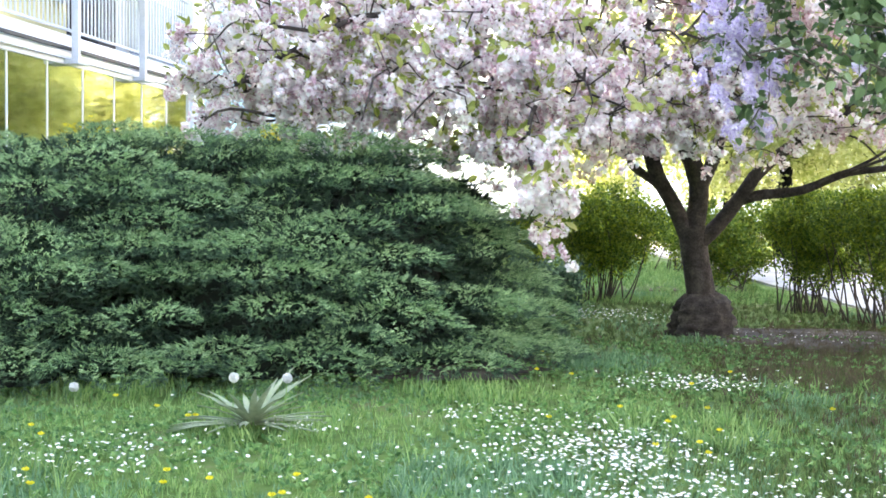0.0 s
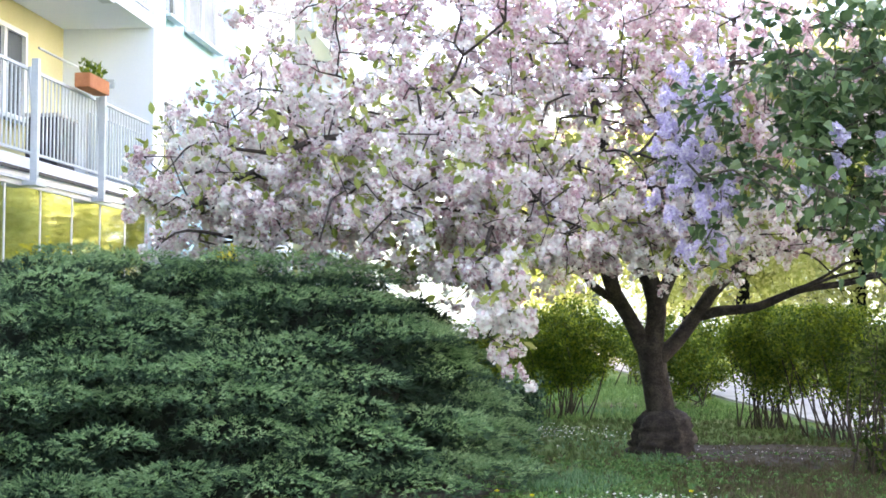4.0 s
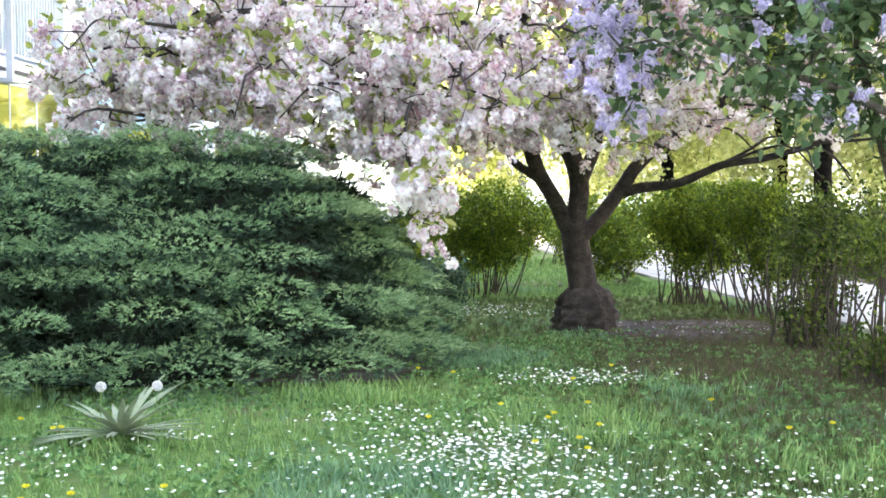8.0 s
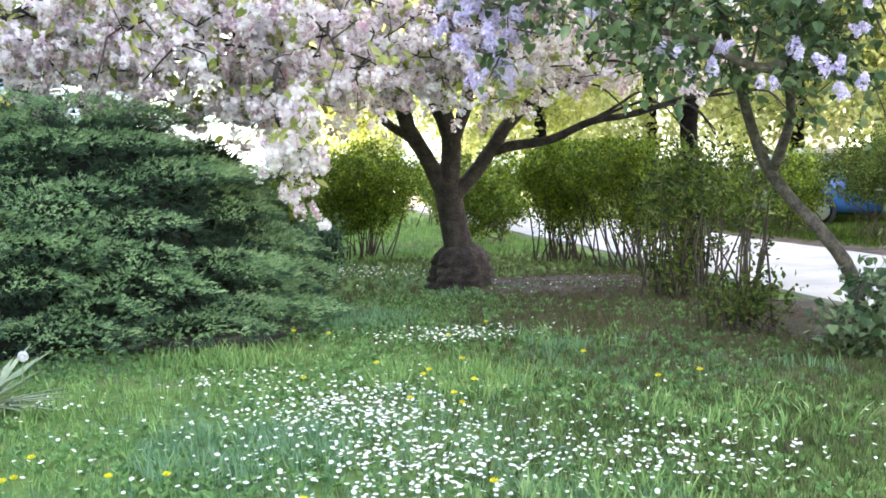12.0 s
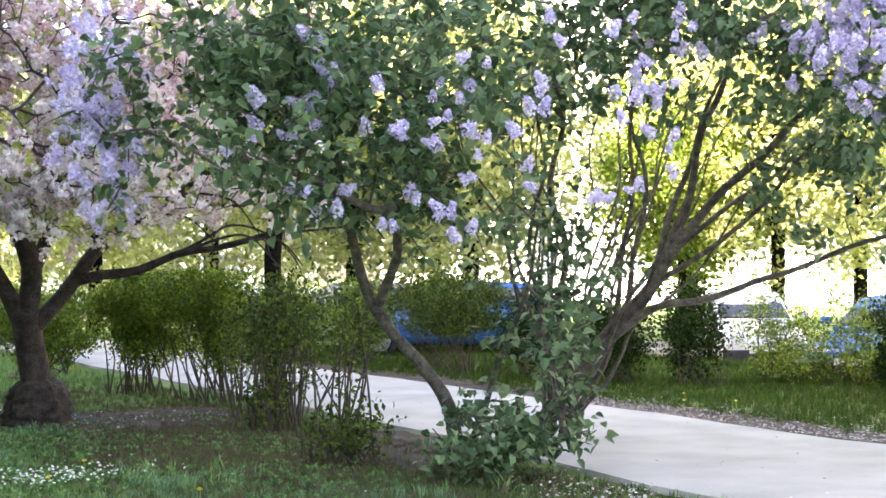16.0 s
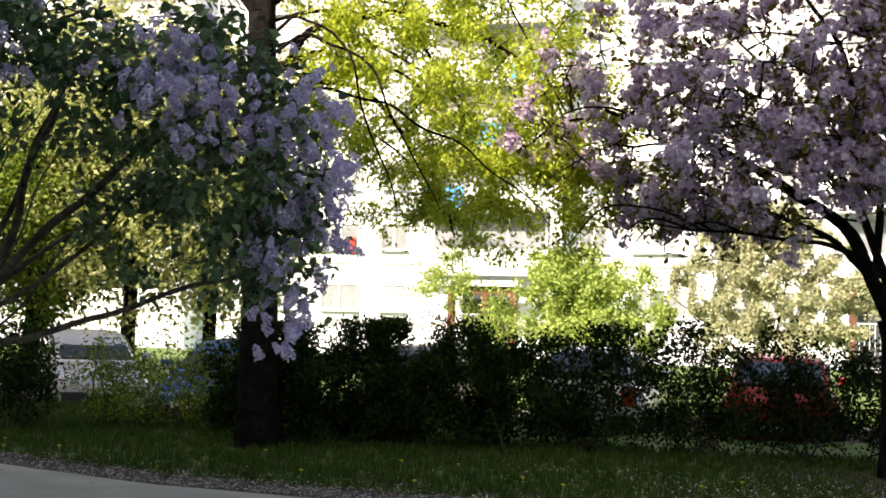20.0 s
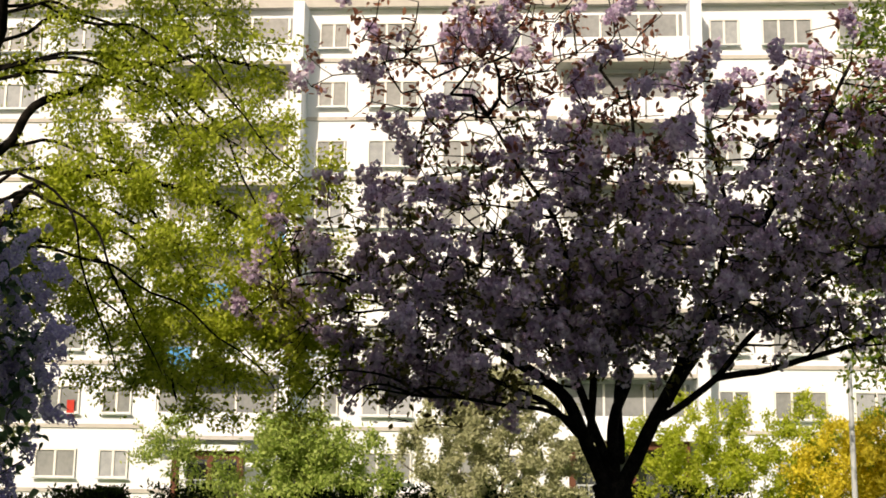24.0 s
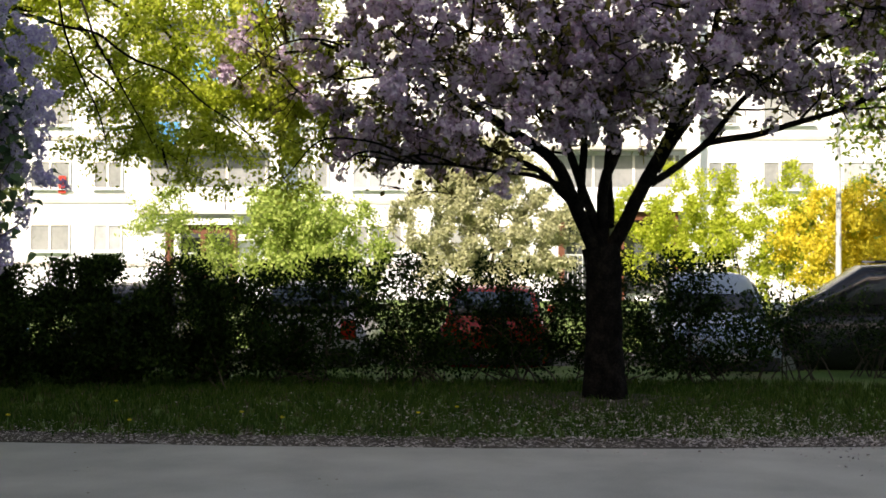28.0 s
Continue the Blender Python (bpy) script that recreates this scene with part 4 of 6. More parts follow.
# lilac: several leaning stems
r = np.random.default_rng(13)
lilac = thing("lilac_bush", "tall lilac with several leaning stems, heart-shaped leaves and mauve panicles", "lilac")
limb_pts = [
    [(4.9, 8.97, 0.0), (4.83, 9.0, 0.49), (4.63, 9.1, 0.83), (4.4, 9.2, 1.12), (4.2, 9.2, 1.45), (3.9, 8.9, 2.0), (3.5, 8.4, 2.6), (3.0, 7.9, 3.1)],
    [(6.4, 10.2, 0.0), (6.62, 10.05, 0.39), (6.88, 9.84, 0.76), (7.15, 9.6, 1.23), (7.4, 9.4, 1.8), (7.5, 9.2, 2.5), (7.4, 8.6, 3.3)],
    [(6.45, 10.1, 0.0), (6.65, 10.0, 0.42), (7.0, 9.7, 0.89), (7.3, 9.4, 1.5), (7.5, 9.2, 2.2), (7.2, 8.4, 3.2), (6.9, 7.4, 3.6)],
    [(6.9, 9.75, 0.85), (7.16, 9.2, 1.22), (7.54, 8.74, 1.33), (7.79, 8.5, 1.45), (8.07, 8.2, 1.63), (8.3, 7.6, 1.8), (8.1, 6.9, 2.0)],
    [(6.75, 10.1, 0.0), (6.7, 9.9, 0.5), (6.3, 9.5, 1.3), (5.9, 9.0, 2.2), (5.4, 8.3, 3.1)],
    [(4.3, 9.15, 1.3), (4.2, 8.6, 1.9), (3.6, 8.0, 2.0), (2.8, 7.7, 2.2), (2.2, 7.6, 2.4)],
    [(7.3, 9.4, 1.5), (7.6, 8.9, 2.2), (7.7, 8.0, 2.8), (7.4, 7.0, 3.1), (7.1, 6.3, 2.9)],
    [(5.0, 9.1, 0.0), (5.15, 8.9, 0.6), (5.3, 8.7, 1.2), (5.3, 8.4, 1.9)],
    [(7.0, 9.7, 0.88), (6.9, 9.4, 1.6), (6.7, 9.0, 2.5), (6.3, 8.4, 3.3)],
    [(7.15, 9.6, 1.2), (7.5, 9.0, 1.7), (7.9, 8.4, 2.3), (8.0, 7.7, 2.9)],
    [(7.3, 9.45, 1.55), (7.8, 9.2, 2.0), (8.3, 8.8, 2.5), (8.6, 8.3, 3.0)],
    [(7.1, 9.65, 1.1), (7.2, 9.5, 1.9), (7.0, 9.3, 2.8), (6.8, 9.0, 3.6)],
    [(6.66, 10.0, 0.4), (6.3, 9.9, 1.1), (6.1, 9.6, 2.0), (5.9, 9.2, 2.9)],
]
for k in range(18):
    u = k / 17
    a, reach, top = radians(150 - 215 * u), r.uniform(0.7, 1.7), r.uniform(2.6, 3.7)
    b = (r.normal(6.62, 0.12), r.normal(10.0, 0.12), 0.0)
    c, s = math.cos(a), math.sin(a) - 0.35
    limb_pts.append([b, (b[0] + c * reach * 0.25, b[1] + s * reach * 0.25, top * 0.3), (b[0] + c * reach * 0.65, b[1] + s * reach * 0.65, top * 0.65), (b[0] + c * reach, b[1] + s * reach, top)])
lines = [smooth_line(limb_pts[0], 0.1)] + [smooth_line(l, 0.1, 0.045) for l in limb_pts[1:]]
wood(lilac, lines, [(0.062, 0.048, 0.04, 0.032, 0.024, 0.014), (0.06, 0.046, 0.036, 0.026, 0.014), (0.056, 0.046, 0.036, 0.026, 0.014), (0.04, 0.030, 0.022, 0.012), (0.045, 0.034, 0.026, 0.013), (0.04, 0.03, 0.012), (0.045, 0.03, 0.012), (0.03, 0.02, 0.01)] + [(0.028, 0.02, 0.01)] * 5 + [(0.024, 0.016, 0.011, 0.006)] * 18, M["bark_l"], ["stem"] * 31)
blobs = [((3.4, 8.0, 2.9), (1.6, 0.9, 1.0), 2.6), ((4.3, 8.2, 2.2), (0.9, 0.8, 0.7), 1.4), ((5.6, 8.4, 3.3), (1.5, 1.2, 0.8), 1.8), ((6.9, 7.2, 3.2), (0.9, 1.5, 0.7), 1.6), ((7.0, 6.1, 2.35), (0.45, 0.75, 1.0), 1.4), ((7.9, 8.0, 2.5), (0.7, 1.0, 0.7), 0.9), ((6.0, 9.0, 1.6), (0.6, 0.6, 0.8), 0.55), ((2.75, 7.8, 2.5), (0.6, 0.6, 0.8), 0.8), ((2.05, 8.7, 2.5), (0.45, 0.35, 0.7), 0.25), ((5.3, 8.3, 1.0), (0.5, 0.5, 0.6), 0.5), ((4.95, 8.35, 0.28), (0.8, 0.4, 0.3), 1.3), ((5.2, 10.2, 3.6), (1.7, 1.3, 0.8), 1.6), ((5.9, 7.6, 3.55), (0.9, 0.6, 0.5), 1.0), ((6.6, 8.4, 3.7), (1.3, 1.2, 0.6), 1.2)]
tg = inside(blobs, 1150, r, 0.6)
tg = tg[tg[:, 2] > 0.08]
pos, par, limb = grow(lines, tg, r, 0.18, 0.04, 0.03)
v, f, rad = twig_mesh(pos, par, limb, 0.0045)
part("branchwork", np_mesh("branchwork", v, f, M["bark_l"]), None, lilac, kind="stuff")
pl, wy = around(pos, par, limb, rad, 4500, 0.008, 0.06, r)
pl, wy = bunched(pl, 4, 0.055, r), np.repeat(wy, 4, axis=0)
leaves_on(lilac, "leaves", M["lilac_leaf"], HEART_V, HEART_F, pl, wy, (0.055, 0.105), r, 0.5, -0.45, "soft green heart-shaped leaves", 0.5)
pb = [((2.0, 8.8, 2.55), (0.42, 0.4, 0.8), 2.3), ((2.9, 7.6, 2.4), (0.7, 0.3, 0.8), 0.5), ((4.0, 7.4, 2.4), (0.9, 0.3, 0.75), 0.6), ((5.2, 7.1, 2.7), (1.1, 0.4, 0.8), 0.6), ((6.0, 7.4, 3.2), (1.0, 0.5, 0.6), 0.5), ((6.7, 6.5, 3.1), (0.55, 0.6, 0.65), 2.6), ((7.0, 5.75, 2.3), (0.35, 0.5, 1.05), 3.6)]
pp = bunched(inside(pb, 310, r, 0.6), 2, 0.055, r)
ts = [panicle(s) for s in (1, 2, 3)]
pairs = []
for k in range(3):
    q = pp[k::3]
    pairs.append(scatter(*ts[k], q, unit(len(q), r) * 0.7 + (0, 0, 0.75), r.uniform(0.065, 0.125, len(q)), r=r))
part("panicle_mass", np_mesh("panicles", *joined(*pairs), M["lilac_flower"]), None, lilac, "mauve lilac panicles", "stuff")

# large roadside tree with fresh leaves
r = np.random.default_rng(14)
big = thing("roadside_tree", "tall dark-trunked tree with fresh yellow-green spring leaves", "tree")
limb_pts = [
    [(11.93, 10.1, -0.02), (11.92, 10.11, 1.3), (11.9, 10.13, 2.6), (11.87, 10.16, 4.0), (11.86, 10.2, 6.5), (11.9, 10.2, 9.5)],
    [(11.88, 10.15, 4.3), (12.3, 9.6, 5.0), (12.9, 8.7, 5.2), (13.5, 7.6, 4.7), (13.8, 7.0, 3.8)],
    [(11.88, 10.15, 5.2), (12.6, 9.7, 6.2), (13.6, 8.6, 6.9), (14.4, 7.4, 6.8)],
    [(11.88, 10.15, 3.6), (12.3, 9.9, 4.3), (13.0, 9.4, 4.3), (13.5, 8.8, 3.4), (13.7, 8.5, 2.6)],
    [(11.86, 10.2, 6.4), (11.4, 9.4, 7.4), (11.2, 8.4, 8.0), (11.4, 7.6, 8.2)],
    [(11.86, 10.2, 6.0), (12.4, 11.2, 7.0), (12.9, 12.4, 7.6)],
    [(11.88, 10.15, 5.0), (11.3, 10.9, 6.0), (10.8, 11.9, 6.8)],
]
for k in range(16):
    a, z0, ln = radians(-58 + r.uniform(-48, 42)), r.uniform(3.8, 8.2), r.uniform(2.2, 4.0)
    c, s = math.cos(a), math.sin(a)
    limb_pts.append([(11.88, 10.15, z0), (11.88 + c * ln * 0.25, 10.15 + s * ln * 0.25, z0 + 0.22), (11.88 + c * ln * 0.6, 10.15 + s * ln * 0.6, z0 - 0.25), (11.88 + c * ln, 10.15 + s * ln, max(2.7, z0 - r.uniform(1.2, 3.4)))])
lines = [smooth_line(limb_pts[0], 0.14)] + [smooth_line(l, 0.14, 0.045) for l in limb_pts[1:]]
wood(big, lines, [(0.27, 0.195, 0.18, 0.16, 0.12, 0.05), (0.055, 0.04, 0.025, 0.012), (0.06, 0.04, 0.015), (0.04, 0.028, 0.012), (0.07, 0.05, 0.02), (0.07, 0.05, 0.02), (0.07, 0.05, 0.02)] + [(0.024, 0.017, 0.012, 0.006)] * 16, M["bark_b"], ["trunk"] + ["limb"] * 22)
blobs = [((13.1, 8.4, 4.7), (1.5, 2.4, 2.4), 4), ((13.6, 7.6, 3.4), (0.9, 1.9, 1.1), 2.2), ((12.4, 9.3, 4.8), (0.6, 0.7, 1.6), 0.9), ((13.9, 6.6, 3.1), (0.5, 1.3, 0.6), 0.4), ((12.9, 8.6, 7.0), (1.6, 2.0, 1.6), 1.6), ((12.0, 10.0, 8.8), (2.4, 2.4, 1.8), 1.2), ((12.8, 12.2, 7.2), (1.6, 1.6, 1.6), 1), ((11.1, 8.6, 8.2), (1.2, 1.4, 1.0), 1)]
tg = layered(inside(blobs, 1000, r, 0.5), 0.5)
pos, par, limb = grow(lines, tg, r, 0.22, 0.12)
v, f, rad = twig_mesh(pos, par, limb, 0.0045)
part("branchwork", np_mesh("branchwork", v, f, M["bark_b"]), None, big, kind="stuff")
pl, wy = around(pos, par, limb, rad, 36000, 0.012, 0.07, r)
pl, wy = bunched(pl, 3, 0.05, r), np.repeat(wy, 3, axis=0)
leaves_on(big, "leaves", M["spring_leaf"], BLADE_V, BLADE_F, pl, wy, (0.045, 0.08), r, 0.3, -0.3, "translucent yellow-green young leaves", 3.0)


# ---- shrubs and hedges ----
def shrub(name, label, category, blobs, base, stems, leaves, size, mat, seed, low=0.0, stem_r=0.012, group="", flat=None, twigs=150, kind="", turn=0.9):
    """A shrub: upright stems from the ground into a leafy crown made of ellipsoids."""
    r = np.random.default_rng(seed)
    top = thing(name, label, category, None, group, kind)
    tg = inside(blobs, twigs, r, 0.5)
    tg = tg[tg[:, 2] > max(low, 0.1)]
    if flat:
        tg[:, 2] = np.minimum(tg[:, 2], flat - r.uniform(0, 0.08, len(tg)))
    lines = []
    for i in range(stems):
        e = tg[r.integers(len(tg))]
        b = np.array([base[0] + r.normal() * base[2], base[1] + r.normal() * base[3], -0.02])
        b[0:2] = b[0:2] * 0.2 + e[:2] * 0.8 if base[2] > 0.6 or base[3] > 0.6 else b[0:2] * 0.5 + e[:2] * 0.5 if stems >= 20 else b[0:2]
        lines.append(smooth_line([b, b * 0.6 + e * 0.4 + r.normal(size=3) * 0.05, e * np.array([1, 1, 0.8])], 0.12))
    for l in lines:
        part("stem", np_mesh("stem", *tube(l, (stem_r, stem_r * 0.8, stem_r * 0.4), 5), M["twig"], True), None, top)
    pos, par, limb = grow(lines, tg, r, 0.16, 0.03, 0.02)
    v, f, rad = twig_mesh(pos, par, limb, 0.003, top=stem_r, sides=3)
    part("branchwork", np_mesh("branchwork", v, f, M["twig"]), None, top, kind="stuff")
    pl, wy = around(pos, par, limb, rad, int(leaves * 2.2), 0.02, 0.085, r)
    pl = pl[pl[:, 2] > max(low, 0.04)]
    if flat:
        pl[:, 2] = np.minimum(pl[:, 2], flat + r.uniform(-0.05, 0.05, len(pl)))
    leaves_on(top, "leaves", mat, BLADE_V, BLADE_F, pl, np.ones((len(pl), 3)), (size[0] * 1.25, size[1] * 1.25), r, 0.0, 0.3, "", turn)
    return top


shrub("clipped_bush", "rounded clipped bush with bare stems below, behind the cherry", "bush", [((2.4, 19.0, 1.15), (0.95, 0.8, 0.55), 3), ((2.3, 18.9, 0.7), (0.6, 0.5, 0.4), 1)], (2.3, 19.1, 0.16, 0.16), 26, 15000, (0.03, 0.05), M["clipped"], 21, 0.25, flat=1.72, twigs=260)
shrub("clipped_bush", "rounded clipped bush with bare stems below, beside the path", "bush", [((4.95, 17.3, 1.15), (0.62, 0.6, 0.5), 3), ((5.0, 17.0, 0.7), (0.5, 0.4, 0.4), 0.7)], (5.0, 17.5, 0.3, 0.3), 30, 13000, (0.03, 0.05), M["clipped"], 22, 0.3, flat=1.6, twigs=260)
shrub("clipped_bush", "open bush of thin bare stems with small leaves", "bush", [((5.3, 15.9, 1.25), (0.7, 0.9, 0.45), 3), ((5.4, 15.3, 0.7), (0.4, 0.5, 0.4), 0.6)], (5.4, 15.4, 0.3, 0.5), 34, 9000, (0.03, 0.05), M["clipped"], 23, 0.3, flat=1.6, twigs=260)
shrub("clipped_bush", "dense green bush beyond the juniper", "bush", [((1.3, 20.5, 0.85), (0.75, 0.8, 0.75), 1)], (1.3, 20.5, 0.2, 0.2), 20, 4200, (0.04, 0.065), M["clipped"], 34, 0.1)
shrub("yellow_bush", "yellow-green spring bush behind the cherry", "bush", [((4.3, 20.8, 0.85), (0.6, 0.6, 0.7), 1), ((5.0, 21.4, 0.8), (0.6, 0.6, 0.65), 1)], (4.6, 21.2, 0.3, 0.2), 14, 5200, (0.04, 0.07), M["bush_leaf"], 24, 0.1)
shrub("yellow_bush", "low green shrub with gold tips beyond the juniper", "bush", [((-2.6, 20.0, 2.2), (0.55, 0.4, 0.35), 1)], (-2.6, 20.0, 0.2, 0.2), 10, 900, (0.05, 0.09), M["forsythia"], 25, 0.4)
shrub("sapling_stems", "thin dark sapling stems with sparse leaves under the lilac", "bush", [((4.9, 12.0, 0.95), (0.6, 1.2, 0.75), 1), ((5.2, 13.6, 0.9), (0.5, 1.0, 0.7), 1)], (4.9, 12.5, 0.25, 0.9), 38, 1700, (0.035, 0.06), M["sapling_leaf"], 26, 0.12, 0.014)
shrub("low_shrub", "small leafy shrub at the edge of the lawn", "bush", [((4.3, 9.7, 0.26), (0.4, 0.4, 0.26), 2), ((4.4, 9.9, 1.2), (0.45, 0.5, 0.5), 1)], (4.35, 9.8, 0.25, 0.25), 26, 520, (0.035, 0.06), M["sapling_leaf"], 27, 0.05)
shrub("low_shrub", "small leafy shrub beside the lilac stems", "bush", [((4.6, 12.0, 0.3), (0.3, 0.4, 0.25), 1), ((4.7, 12.1, 1.1), (0.4, 0.4, 0.5), 1)], (4.6, 12.1, 0.2, 0.2), 24, 420, (0.04, 0.07), M["sapling_leaf"], 28, 0.05)
shrub("low_shrub", "dark low conifer behind the juniper", "bush", [((1.15, 16.8, 0.35), (0.75, 0.6, 0.35), 1)], (1.15, 16.8, 0.15, 0.15), 10, 3000, (0.04, 0.07), M["juniper"], 29, 0.05)

hedge_line = np.array([(12.6, 10.4), (13.4, 9.2), (14.0, 8.1), (14.6, 7.0), (15.1, 5.9), (15.6, 4.8), (16.1, 3.7), (16.7, 2.6)])
for i, (hx, hy) in enumerate(hedge_line):
    shrub("hedge_bush", "clipped hedge bush with ragged top, coloured dark as if backlit", "hedge", [((hx, hy, 0.9), (0.6, 1.05, 0.62), 3), ((hx, hy, 0.35), (0.55, 1.0, 0.35), 1.8), ((hx - 0.1, hy + 0.3 * (i % 3 - 1), 1.45), (0.35, 0.5, 0.22), 0.25)], (hx, hy, 0.15, 0.3), 16, 11500 - 3500 * (i == 2) - 7200 * (i == 3) - 8300 * (i in (4, 5)) - 8000 * (i > 5), (0.035, 0.06), M["shaded_hedge_leaf"], 40 + i, 0.06, group="hedge along the parking road", flat=1.42 + 0.028 * i + 0.05 * (i % 3))
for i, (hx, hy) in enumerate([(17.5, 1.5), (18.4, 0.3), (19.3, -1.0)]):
    shrub("hedge_bush", "thin hedge bush with light showing through", "hedge", [((hx, hy, 0.7), (0.5, 0.8, 0.5), 1)], (hx, hy, 0.15, 0.3), 14, 900, (0.035, 0.06), M["shaded_hedge_leaf"], 60 + i, 0.06, group="hedge along the parking road", flat=1.2)
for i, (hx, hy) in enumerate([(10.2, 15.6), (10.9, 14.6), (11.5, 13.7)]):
    shrub("hedge_bush", "leafy hedge bush on the verge across the path", "hedge", [((hx, hy, 0.75), (0.55, 0.6, 0.6), 1)], (hx, hy, 0.15, 0.2), 16, 2400, (0.035, 0.06), M["shaded_hedge_leaf"], 70 + i, 0.05, group="hedge across the path")
for i, (hx, hy) in enumerate([(13.0, 13.5), (13.6, 12.6), (14.0, 11.8)]):
    shrub("low_shrub", "low open shrub on the verge with cars behind", "bush", [((hx, hy, 0.7), (0.7, 0.7, 0.55), 1), ((hx - 0.3, hy - 0.5, 0.35), (0.7, 0.7, 0.35), 0.9)], (hx, hy, 0.25, 0.25), 18, 2000, (0.03, 0.055), M["clipped"], 80 + i, 0.05)
for i, (hx, hy) in enumerate([(8.9, 22.0), (9.3, 20.0), (9.75, 18.4), (9.55, 17.2), (9.0, 25.0), (4.9, 24.0), (4.6, 27.0)]):
    shrub("hedge_bush", "leafy green hedge bush beside the path", "hedge", [((hx + 0.4, hy, 1.05 if 16 < hy < 19 else 0.8), (0.6, 1.0, 0.6), 1)], (hx + 0.4, hy, 0.2, 0.3), 14, 4200, (0.035, 0.055), M["sapling_leaf" if 16 < hy < 19 else "clipped"], 90 + i, 0.55 if 16 < hy < 19 else 0.05, group="hedge across the path")

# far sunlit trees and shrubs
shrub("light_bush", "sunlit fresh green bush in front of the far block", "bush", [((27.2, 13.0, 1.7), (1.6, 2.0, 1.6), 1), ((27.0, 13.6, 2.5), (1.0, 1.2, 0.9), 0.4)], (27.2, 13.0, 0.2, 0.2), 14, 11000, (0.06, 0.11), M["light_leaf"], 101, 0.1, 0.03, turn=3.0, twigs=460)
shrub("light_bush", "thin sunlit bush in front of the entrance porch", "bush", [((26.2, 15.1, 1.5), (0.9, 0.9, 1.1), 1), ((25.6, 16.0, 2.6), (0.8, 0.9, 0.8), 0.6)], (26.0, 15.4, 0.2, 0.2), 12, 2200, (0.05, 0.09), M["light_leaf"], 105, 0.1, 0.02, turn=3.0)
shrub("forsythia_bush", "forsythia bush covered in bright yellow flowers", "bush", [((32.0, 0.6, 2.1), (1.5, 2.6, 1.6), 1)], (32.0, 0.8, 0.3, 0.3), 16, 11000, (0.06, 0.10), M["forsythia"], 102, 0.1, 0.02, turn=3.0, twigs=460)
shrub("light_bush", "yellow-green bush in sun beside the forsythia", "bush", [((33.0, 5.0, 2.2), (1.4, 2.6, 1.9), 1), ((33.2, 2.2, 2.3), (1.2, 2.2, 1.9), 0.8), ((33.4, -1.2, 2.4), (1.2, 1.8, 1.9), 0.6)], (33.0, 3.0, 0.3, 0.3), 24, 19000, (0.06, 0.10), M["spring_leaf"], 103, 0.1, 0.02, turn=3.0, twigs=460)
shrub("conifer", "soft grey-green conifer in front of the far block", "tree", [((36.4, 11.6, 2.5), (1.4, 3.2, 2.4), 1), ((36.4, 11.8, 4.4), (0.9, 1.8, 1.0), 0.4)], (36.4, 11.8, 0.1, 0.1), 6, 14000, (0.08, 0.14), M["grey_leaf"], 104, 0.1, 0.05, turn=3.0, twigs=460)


def far_tree(x, y, h, w, mat, leaves, seed, label, size=(0.13, 0.24)):
    r = np.random.default_rng(seed)
    t = thing("distant_tree", label, "tree")
    lines = [smooth_line([(x, y, -0.02), (x + 0.1, y, h * 0.4), (x, y, h * 0.85)], 0.3)]
    for k in range(7):
        a, z0 = k * 0.9 + r.uniform(0, 0.5), h * r.uniform(0.25, 0.6)
        lines.append(smooth_line([(x, y, z0), (x + w * 0.35 * math.cos(a), y + w * 0.35 * math.sin(a), z0 + h * 0.15), (x + w * 0.7 * math.cos(a), y + w * 0.7 * math.sin(a), z0 + h * 0.3)], 0.3))
    wood(t, lines, [(0.2, 0.16, 0.05)] + [(0.07, 0.04, 0.02)] * 7, M["bark_b"], ["trunk"] + ["limb"] * 7)
    tg = inside([((x, y, h * 0.57), (w, w, h * 0.45), 1)], 320, r, 0.5)
    pos, par, limb = grow(lines, tg, r, 0.35, 0.06)
    v, f, rad = twig_mesh(pos, par, limb, 0.007, sides=3)
    part("branchwork", np_mesh("branchwork", v, f, M["bark_b"]), None, t, kind="stuff")
    pl, wy = around(pos, par, limb, rad, int(leaves * 2), 0.03, 0.3, r)
    leaves_on(t, "leaves", mat, BLADE_V, BLADE_F, pl, wy, size, r, 0.2, -0.2, "", 3.0)
    return t


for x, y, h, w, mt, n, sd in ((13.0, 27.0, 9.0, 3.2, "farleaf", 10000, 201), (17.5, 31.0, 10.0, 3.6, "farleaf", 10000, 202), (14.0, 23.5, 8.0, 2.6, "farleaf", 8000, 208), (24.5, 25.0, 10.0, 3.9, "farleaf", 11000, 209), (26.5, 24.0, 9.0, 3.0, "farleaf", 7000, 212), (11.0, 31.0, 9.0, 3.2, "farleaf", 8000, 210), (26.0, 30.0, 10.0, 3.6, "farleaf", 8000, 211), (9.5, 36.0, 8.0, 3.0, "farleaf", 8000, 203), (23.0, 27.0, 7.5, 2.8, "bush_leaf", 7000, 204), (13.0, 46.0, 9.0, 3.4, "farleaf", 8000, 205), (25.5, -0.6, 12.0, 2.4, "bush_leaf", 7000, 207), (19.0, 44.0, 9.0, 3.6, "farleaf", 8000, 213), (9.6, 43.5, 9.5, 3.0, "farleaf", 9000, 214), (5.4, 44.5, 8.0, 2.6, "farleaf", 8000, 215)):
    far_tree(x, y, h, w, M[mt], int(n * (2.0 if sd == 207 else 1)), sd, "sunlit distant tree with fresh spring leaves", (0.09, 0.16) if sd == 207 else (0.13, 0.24))

